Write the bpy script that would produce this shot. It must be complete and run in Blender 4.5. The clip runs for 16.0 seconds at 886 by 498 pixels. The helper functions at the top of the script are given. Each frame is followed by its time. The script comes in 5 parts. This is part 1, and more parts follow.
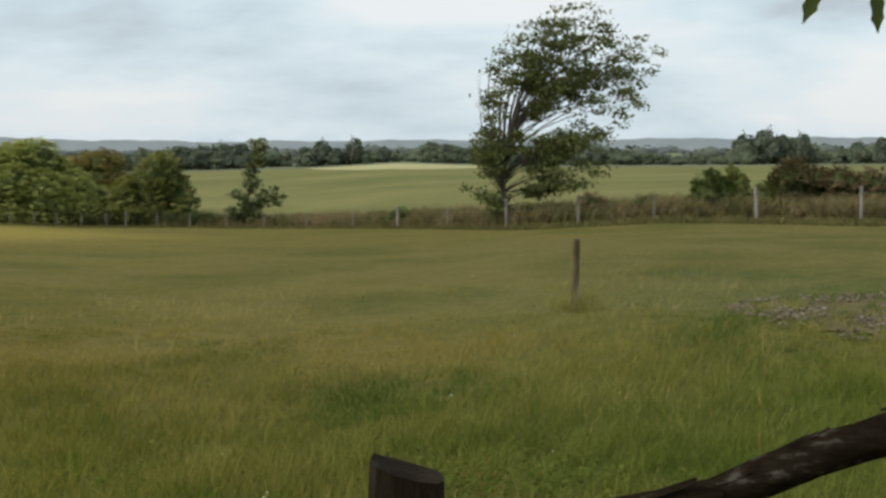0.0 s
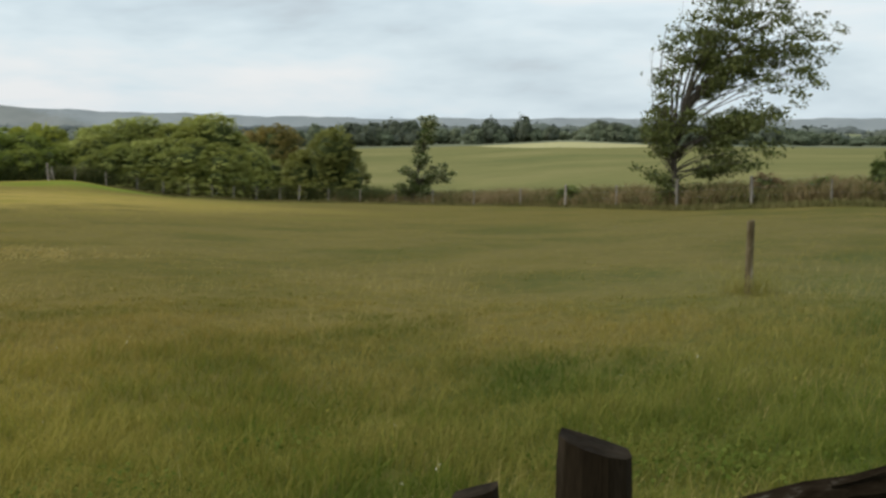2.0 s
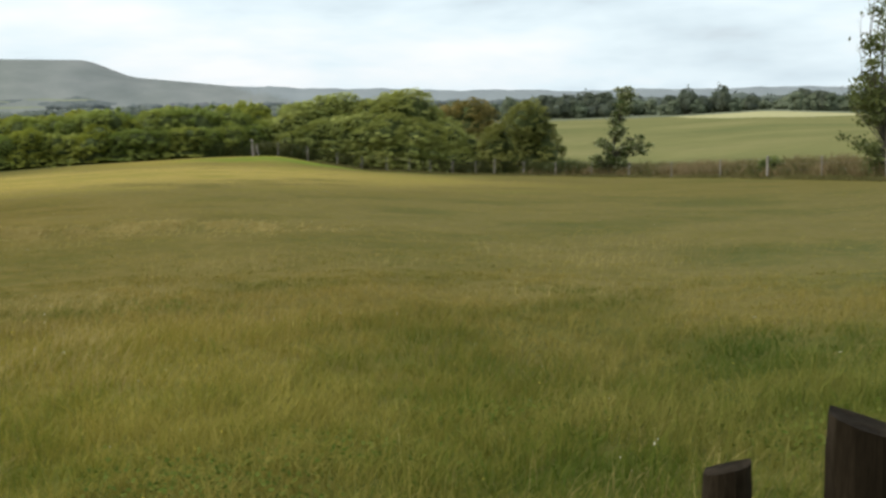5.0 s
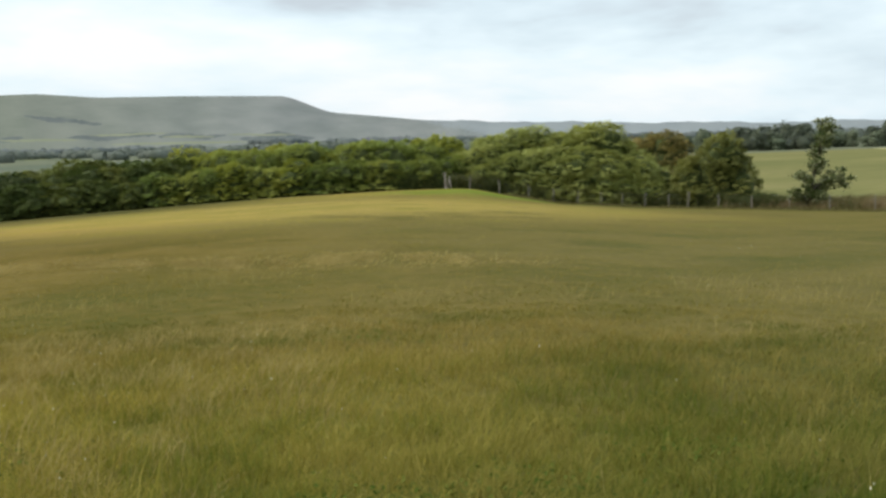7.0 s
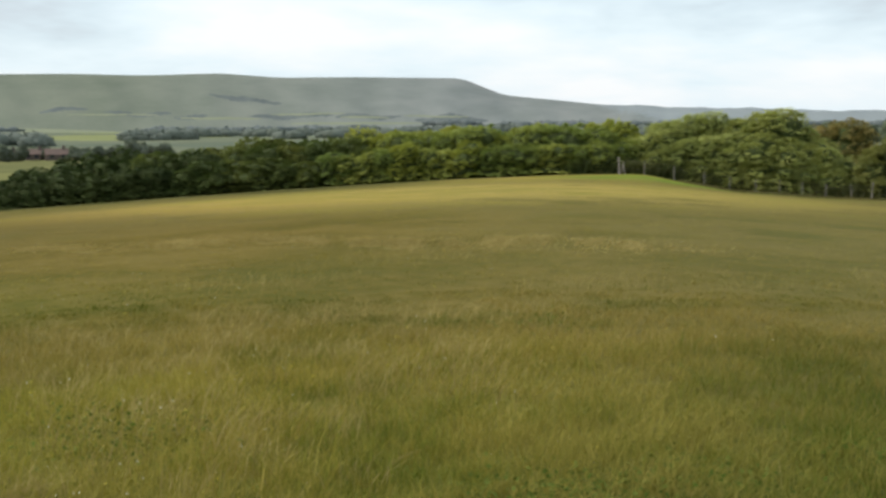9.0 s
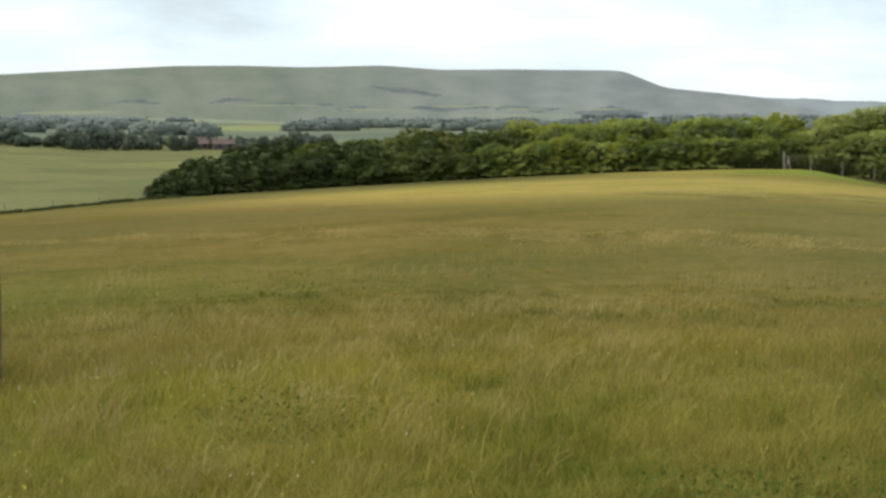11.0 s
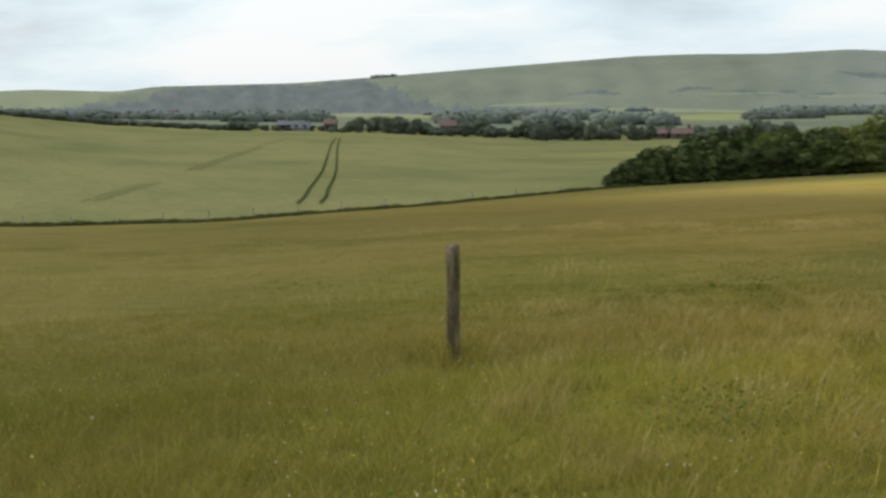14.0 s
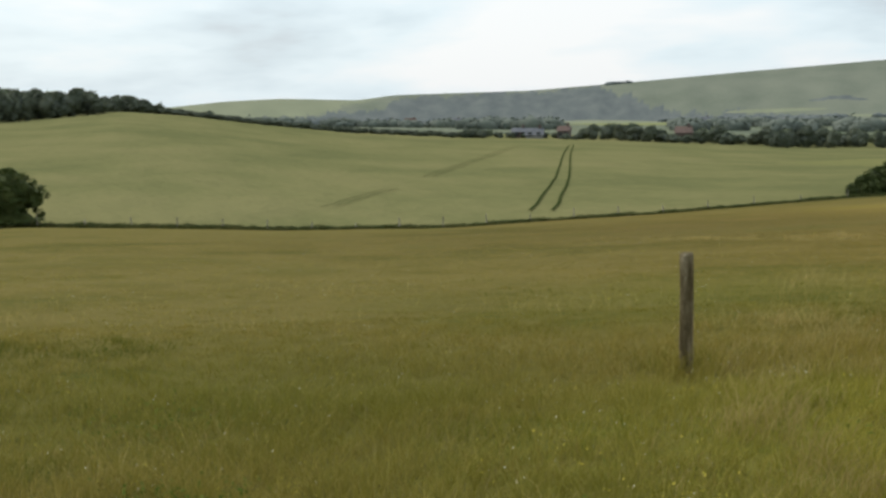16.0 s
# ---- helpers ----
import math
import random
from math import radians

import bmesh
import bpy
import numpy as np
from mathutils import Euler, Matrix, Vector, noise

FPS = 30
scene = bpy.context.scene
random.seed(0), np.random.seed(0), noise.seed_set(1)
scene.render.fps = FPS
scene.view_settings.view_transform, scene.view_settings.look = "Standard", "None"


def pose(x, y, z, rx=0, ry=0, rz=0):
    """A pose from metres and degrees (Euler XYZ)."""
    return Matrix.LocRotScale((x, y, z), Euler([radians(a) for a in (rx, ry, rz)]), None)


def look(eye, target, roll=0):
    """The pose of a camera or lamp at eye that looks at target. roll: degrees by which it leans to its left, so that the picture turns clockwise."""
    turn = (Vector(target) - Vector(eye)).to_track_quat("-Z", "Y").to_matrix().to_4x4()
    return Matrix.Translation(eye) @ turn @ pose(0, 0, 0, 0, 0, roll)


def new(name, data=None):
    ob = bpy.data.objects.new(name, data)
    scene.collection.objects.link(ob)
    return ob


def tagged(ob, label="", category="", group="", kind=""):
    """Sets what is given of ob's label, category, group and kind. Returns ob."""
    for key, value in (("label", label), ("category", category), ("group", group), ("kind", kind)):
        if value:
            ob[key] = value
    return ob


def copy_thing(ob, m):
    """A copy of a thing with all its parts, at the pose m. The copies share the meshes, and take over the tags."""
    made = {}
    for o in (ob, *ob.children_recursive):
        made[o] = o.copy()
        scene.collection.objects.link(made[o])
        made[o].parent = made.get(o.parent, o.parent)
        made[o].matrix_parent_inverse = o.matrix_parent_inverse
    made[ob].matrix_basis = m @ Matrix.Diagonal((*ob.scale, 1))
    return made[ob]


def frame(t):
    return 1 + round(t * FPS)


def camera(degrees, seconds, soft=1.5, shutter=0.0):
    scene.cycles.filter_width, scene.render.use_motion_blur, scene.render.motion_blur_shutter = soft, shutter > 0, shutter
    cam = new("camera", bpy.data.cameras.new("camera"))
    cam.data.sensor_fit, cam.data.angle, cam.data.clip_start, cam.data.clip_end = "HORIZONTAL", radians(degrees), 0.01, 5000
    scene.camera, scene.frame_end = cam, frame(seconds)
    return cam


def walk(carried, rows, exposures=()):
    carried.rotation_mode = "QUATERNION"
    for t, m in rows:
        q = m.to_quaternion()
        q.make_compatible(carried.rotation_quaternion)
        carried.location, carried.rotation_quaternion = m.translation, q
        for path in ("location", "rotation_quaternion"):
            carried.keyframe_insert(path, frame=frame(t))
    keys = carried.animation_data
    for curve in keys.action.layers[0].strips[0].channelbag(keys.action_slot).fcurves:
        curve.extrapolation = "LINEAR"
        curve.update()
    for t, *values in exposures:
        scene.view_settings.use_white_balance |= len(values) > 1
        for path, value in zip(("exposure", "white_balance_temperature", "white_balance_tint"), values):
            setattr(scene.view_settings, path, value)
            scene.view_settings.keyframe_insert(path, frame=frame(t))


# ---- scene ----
# ---------------------------------------------------------------- camera
EYE = 1.65


def view(x, y, z, yaw, pitch, roll):
    """A camera pose from a place and degrees: yaw to the left, pitch up, roll."""
    return pose(x, y, z, 0, 0, yaw) @ pose(0, 0, 0, 90 + pitch) @ pose(0, 0, 0, 0, 0, -roll)


TURN = [  # seconds, yaw, pitch, roll
    (0.0, 0.01, -4.58, 0.14), (0.5, 1.69, -4.63, 0.47), (1.0, 3.40, -5.07, 0.27), (1.5, 5.47, -5.15, -0.09),
    (2.0, 7.45, -5.57, -0.31), (2.5, 8.92, -5.12, -0.27), (3.0, 9.49, -6.15, -0.01), (3.2, 10.10, -6.45, 0.05),
    (5.3, 17.53, -6.62, 0.75), (5.5, 18.56, -6.49, 0.81),
    (6.0, 20.90, -6.36, 0.94), (6.5, 22.85, -5.45, 0.85), (7.0, 24.63, -5.17, 1.00), (7.5, 26.78, -5.18, 1.76),
    (8.0, 28.02, -5.61, 1.68), (8.5, 30.20, -5.82, 0.97), (9.0, 32.25, -5.84, 0.06), (9.5, 35.14, -5.79, -0.31),
    (9.7, 36.30, -6.10, -0.75), (11.8, 42.85, -6.38, 0.96), (12.0, 44.71, -6.62, 1.11), (12.5, 51.12, -6.10, 0.63),
    (13.0, 54.33, -6.14, 0.85), (13.5, 57.11, -6.53, 0.92), (14.0, 59.57, -6.57, 0.80), (14.5, 62.43, -5.95, 1.58),
    (15.0, 64.97, -5.92, 1.61), (15.5, 67.88, -6.13, 1.48), (16.0, 69.95, -6.08, 1.10)]


def held(yaw):
    """Where the camera is held: it swings round the body, less so late in the turn."""
    a, x, y = 0.0, 0.0, 0.0
    while a < yaw:
        r = 0.55 if a < 19 else (0.55 * (43 - a) / 24 if a < 43 else (-0.12 if a < 57 else 0.0))
        x -= r * math.cos(radians(a)) * radians(0.5)
        y -= r * math.sin(radians(a)) * radians(0.5)
        a += 0.5
    back = np.interp(yaw, [0, 3, 9.5, 18, 30], [0.0, -0.012, -0.045, -0.030, -0.030])  # a half step away from the fence
    return x, y + float(back), EYE


SWAY = [(0, 0), (0.5, 0.0055), (1.0, 0.004), (1.5, 0.012), (2.0, 0.025), (2.5, 0.020), (3.0, 0.0), (3.2, -0.004), (5.3, 0), (9.7, 0), (11.8, -0.056), (12.0, -0.054), (12.5, 0), (16.0, 0)]  # seconds, metres to the right


def held_at(t, yaw):
    x, y, z = held(yaw)
    k = float(np.interp(t, [s[0] for s in SWAY], [s[1] for s in SWAY]))
    return x + k * math.cos(radians(yaw)), y + k * math.sin(radians(yaw)), z


cam = camera(38.1, 16.0, soft=2.7, shutter=0.4)
walk(cam, [(t, view(*held_at(t, yaw), yaw, pitch, roll)) for t, yaw, pitch, roll in TURN],
     exposures=[(0.0, -0.15), (3.2, -0.04), (5.3, 0.14), (9.7, 0.12), (11.8, 0.26), (12.1, 0.24), (12.6, 0.06), (13.4, 0.04), (16.0, 0.02)])

# ---------------------------------------------------------------- world and sun
SUN_AZ, SUN_UP = 122.0, 44.0  # degrees to the left of the first view, and up
world = bpy.data.worlds.new("sky")
scene.world = world
world.use_nodes = True
wn, wl = world.node_tree.nodes, world.node_tree.links
wn.clear()
w_out, w_bg = wn.new("ShaderNodeOutputWorld"), wn.new("ShaderNodeBackground")
w_sky = wn.new("ShaderNodeTexSky")
w_sky.sky_type, w_sky.sun_disc = "NISHITA", False
w_sky.sun_elevation, w_sky.sun_rotation = radians(SUN_UP), radians(-SUN_AZ)
w_sky.air_density, w_sky.dust_density = 1.0, 3.0
w_tc, w_map = wn.new("ShaderNodeTexCoord"), wn.new("ShaderNodeMapping")
w_map.inputs["Scale"].default_value = (1.3, 1.3, 5.0)
w_n = wn.new("ShaderNodeTexNoise")
w_n.inputs["Scale"].default_value, w_n.inputs["Detail"].default_value = 2.6, 5.0
w_n.inputs["Roughness"].default_value, w_n.inputs["Distortion"].default_value = 0.52, 0.15
w_ramp = wn.new("ShaderNodeValToRGB")
w_els = w_ramp.color_ramp.elements
w_els.remove(w_els[1])
w_els[0].position, w_els[0].color = 0.36, (0.55, 0.62, 0.68, 1)
for pos, col in ((0.43, (0.67, 0.79, 0.86)), (0.50, (0.78, 0.90, 0.96)), (0.61, (0.94, 0.97, 0.985))):
    w_els.new(pos).color = (*col, 1)
w_scale = wn.new("ShaderNodeVectorMath")
w_scale.operation = "SCALE"
w_scale.inputs["Scale"].default_value = 0.10
w_mix = wn.new("ShaderNodeMix")
w_mix.data_type = "RGBA"
w_mix.inputs["Factor"].default_value = 0.80
wl.new(w_tc.outputs["Generated"], w_map.inputs["Vector"])
wl.new(w_map.outputs["Vector"], w_n.inputs["Vector"])
wl.new(w_n.outputs["Fac"], w_ramp.inputs["Fac"])
wl.new(w_sky.outputs["Color"], w_scale.inputs[0])
wl.new(w_scale.outputs["Vector"], w_mix.inputs["A"])
wl.new(w_ramp.outputs["Color"], w_mix.inputs["B"])
w_dot, w_glow, w_mul = wn.new("ShaderNodeVectorMath"), wn.new("ShaderNodeMapRange"), wn.new("ShaderNodeVectorMath")
w_dot.operation, w_mul.operation = "DOT_PRODUCT", "SCALE"
w_dot.inputs[1].default_value = (-math.sin(radians(SUN_AZ)), math.cos(radians(SUN_AZ)), 0.3)
w_glow.inputs["From Min"].default_value, w_glow.inputs["From Max"].default_value = -0.6, 0.9
w_glow.inputs["To Min"].default_value, w_glow.inputs["To Max"].default_value = 1.14, 1.12
wl.new(w_tc.outputs["Generated"], w_dot.inputs[0])
wl.new(w_dot.outputs["Value"], w_glow.inputs["Value"])
wl.new(w_mix.outputs["Result"], w_mul.inputs[0])
wl.new(w_glow.outputs["Result"], w_mul.inputs["Scale"])
wl.new(w_mul.outputs["Vector"], w_bg.inputs["Color"])
wl.new(w_bg.outputs["Background"], w_out.inputs["Surface"])

sun = new("sun", bpy.data.lights.new("sun", "SUN"))
sun.data.energy, sun.data.angle, sun.data.color = 1.9, radians(18), (1.0, 0.95, 0.86)
sun_way = Vector((-math.sin(radians(SUN_AZ)) * math.cos(radians(SUN_UP)), math.cos(radians(SUN_AZ)) * math.cos(radians(SUN_UP)), math.sin(radians(SUN_UP))))
sun.matrix_world = look(sun_way * 50, (0, 0, 0))


# ---------------------------------------------------------------- materials
def material(name, colours, scale=1.0, detail=4.0, rough=0.9, island=0.0, spread=0.0, bump=0.0, stretch=(1, 1, 1), fine=0.0, spec=0.2, through_light=0.0, patch=None, spots=(), polar=False, along=None):
    """Colours over a noise at real size; a finer noise of strength fine; per-leaf (island) and per-object (spread) change of brightness."""
    m = bpy.data.materials.new(name)
    m.use_nodes = True
    n, l = m.node_tree.nodes, m.node_tree.links
    b = n["Principled BSDF"]
    b.inputs["Roughness"].default_value = rough
    b.inputs["Specular IOR Level"].default_value = spec
    tc, mp, nz, rp = n.new("ShaderNodeTexCoord"), n.new("ShaderNodeMapping"), n.new("ShaderNodeTexNoise"), n.new("ShaderNodeValToRGB")
    mp.inputs["Scale"].default_value = stretch
    nz.inputs["Scale"].default_value, nz.inputs["Detail"].default_value, nz.inputs["Roughness"].default_value = scale, detail, 0.6
    if polar:  # lay the pattern along and up the slopes of the encircling hills
        sp, at2, far, cb = n.new("ShaderNodeSeparateXYZ"), n.new("ShaderNodeMath"), n.new("ShaderNodeMath"), n.new("ShaderNodeCombineXYZ")
        at2.operation, far.operation, far.inputs[1].default_value = "ARCTAN2", "MULTIPLY", 2600
        l.new(tc.outputs["Object"], sp.inputs[0])
        l.new(sp.outputs["X"], at2.inputs[0])
        l.new(sp.outputs["Y"], at2.inputs[1])
        l.new(at2.outputs[0], far.inputs[0])
        l.new(far.outputs[0], cb.inputs["X"])
        l.new(sp.outputs["Z"], cb.inputs["Z"])
        l.new(cb.outputs[0], mp.inputs["Vector"])
    else:
        l.new(tc.outputs["Object"], mp.inputs["Vector"])
    l.new(mp.outputs["Vector"], nz.inputs["Vector"])
    els = rp.color_ramp.elements
    k = len(colours)
    els.remove(els[1])
    els[0].position, els[0].color = 0.32, (*colours[0], 1)
    for i in range(1, k):
        els.new(0.32 + 0.36 * i / (k - 1)).color = (*colours[i], 1)
    fac = nz.outputs["Fac"]
    if island or fine:
        add = n.new("ShaderNodeMath")
        add.operation = "MULTIPLY_ADD"
        if island:
            g = n.new("ShaderNodeNewGeometry")
            l.new(g.outputs["Random Per Island"], add.inputs[0])
            amount = island
        else:
            f2 = n.new("ShaderNodeTexNoise")
            f2.inputs["Scale"].default_value, f2.inputs["Detail"].default_value = scale * 14, 4
            l.new(mp.outputs["Vector"], f2.inputs["Vector"])
            l.new(f2.outputs["Fac"], add.inputs[0])
            amount = fine
        off = n.new("ShaderNodeMath")
        off.operation = "SUBTRACT"
        off.inputs[1].default_value = amount * 0.5
        add.inputs[1].default_value = amount
        l.new(nz.outputs["Fac"], add.inputs[2])
        l.new(add.outputs[0], off.inputs[0])
        fac = off.outputs[0]
    if patch:
        pz, pa, po = n.new("ShaderNodeTexNoise"), n.new("ShaderNodeMath"), n.new("ShaderNodeMath")
        pz.inputs["Scale"].default_value, pz.inputs["Detail"].default_value = patch[0], 2
        pa.operation, po.operation = "MULTIPLY_ADD", "SUBTRACT"
        pa.inputs[1].default_value, po.inputs[1].default_value = patch[1], patch[1] * 0.5
        l.new(mp.outputs["Vector"], pz.inputs["Vector"])
        l.new(pz.outputs["Fac"], pa.inputs[0])
        l.new(fac, pa.inputs[2])
        l.new(pa.outputs[0], po.inputs[0])
        fac = po.outputs[0]
    l.new(fac, rp.inputs["Fac"])
    col = rp.outputs["Color"]
    if spread:
        oi, hs, mr = n.new("ShaderNodeObjectInfo"), n.new("ShaderNodeHueSaturation"), n.new("ShaderNodeMapRange")
        mr.inputs["To Min"].default_value, mr.inputs["To Max"].default_value = 1 - spread, 1 + spread
        l.new(oi.outputs["Random"], mr.inputs["Value"])
        l.new(mr.outputs["Result"], hs.inputs["Value"])
        mh = n.new("ShaderNodeMapRange")
        mh.inputs["To Min"].default_value, mh.inputs["To Max"].default_value = 0.5 + spread * 0.06, 0.5 - spread * 0.10
        l.new(oi.outputs["Random"], mh.inputs["Value"])
        l.new(mh.outputs["Result"], hs.inputs["Hue"])
        l.new(col, hs.inputs["Color"])
        col = hs.outputs["Color"]
    if along:  # haze put into the turf colour along the ridge, between two azimuths in degrees
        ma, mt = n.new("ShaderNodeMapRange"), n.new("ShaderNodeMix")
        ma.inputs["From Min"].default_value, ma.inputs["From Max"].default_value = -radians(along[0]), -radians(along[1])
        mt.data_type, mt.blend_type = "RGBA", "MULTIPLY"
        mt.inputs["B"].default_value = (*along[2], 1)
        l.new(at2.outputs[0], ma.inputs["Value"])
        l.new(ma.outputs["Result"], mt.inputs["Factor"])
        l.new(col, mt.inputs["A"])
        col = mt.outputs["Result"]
    # multiply the colour by a tint within a ragged round area
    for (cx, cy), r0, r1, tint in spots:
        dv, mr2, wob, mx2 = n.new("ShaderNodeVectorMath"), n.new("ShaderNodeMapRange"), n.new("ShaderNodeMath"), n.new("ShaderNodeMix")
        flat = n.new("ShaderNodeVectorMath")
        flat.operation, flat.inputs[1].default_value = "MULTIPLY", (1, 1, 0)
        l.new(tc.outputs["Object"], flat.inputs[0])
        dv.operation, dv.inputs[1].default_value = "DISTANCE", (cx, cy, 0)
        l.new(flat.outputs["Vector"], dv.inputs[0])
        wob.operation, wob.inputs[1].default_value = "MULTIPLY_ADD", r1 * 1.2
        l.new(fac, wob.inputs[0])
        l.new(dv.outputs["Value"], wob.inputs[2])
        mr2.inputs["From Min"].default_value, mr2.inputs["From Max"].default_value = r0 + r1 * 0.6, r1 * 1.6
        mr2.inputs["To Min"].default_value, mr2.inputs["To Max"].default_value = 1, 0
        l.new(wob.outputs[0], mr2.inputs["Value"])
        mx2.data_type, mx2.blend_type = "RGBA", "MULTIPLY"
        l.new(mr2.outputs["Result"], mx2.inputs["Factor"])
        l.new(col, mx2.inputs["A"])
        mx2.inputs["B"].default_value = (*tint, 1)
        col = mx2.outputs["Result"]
    l.new(col, b.inputs["Base Color"])
    if bump:
        bp = n.new("ShaderNodeBump")
        bp.inputs["Strength"].default_value, bp.inputs["Distance"].default_value = bump, 0.5 / scale
        l.new(nz.outputs["Fac"], bp.inputs["Height"])
        l.new(bp.outputs["Normal"], b.inputs["Normal"])
    if through_light:
        tr, mx = n.new("ShaderNodeBsdfTranslucent"), n.new("ShaderNodeMixShader")
        mx.inputs["Fac"].default_value = through_light
        l.new(col, tr.inputs["Color"])
        l.new(b.outputs["BSDF"], mx.inputs[1])
        l.new(tr.outputs["BSDF"], mx.inputs[2])
        l.new(mx.outputs["Shader"], n["Material Output"].inputs["Surface"])
    return m


# tints on the paddock: sunlit and shaded areas put into the colour, lush hollows
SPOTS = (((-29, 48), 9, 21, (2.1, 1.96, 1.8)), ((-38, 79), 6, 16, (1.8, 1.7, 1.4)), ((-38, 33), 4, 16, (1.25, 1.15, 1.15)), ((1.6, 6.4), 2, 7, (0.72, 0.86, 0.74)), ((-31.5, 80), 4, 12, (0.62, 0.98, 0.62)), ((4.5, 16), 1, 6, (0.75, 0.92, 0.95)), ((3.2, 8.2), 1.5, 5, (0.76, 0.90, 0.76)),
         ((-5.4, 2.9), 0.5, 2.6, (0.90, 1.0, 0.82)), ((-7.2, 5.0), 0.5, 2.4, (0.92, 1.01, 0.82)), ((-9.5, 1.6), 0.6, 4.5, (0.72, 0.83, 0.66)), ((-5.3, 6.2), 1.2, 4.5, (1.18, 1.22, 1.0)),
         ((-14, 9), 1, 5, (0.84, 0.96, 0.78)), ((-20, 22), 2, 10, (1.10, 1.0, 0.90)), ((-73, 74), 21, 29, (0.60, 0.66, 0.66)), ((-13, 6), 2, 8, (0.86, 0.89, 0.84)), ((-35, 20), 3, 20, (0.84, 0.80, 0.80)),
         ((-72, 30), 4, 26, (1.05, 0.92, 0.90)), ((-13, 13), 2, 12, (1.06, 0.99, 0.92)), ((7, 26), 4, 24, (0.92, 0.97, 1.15)))
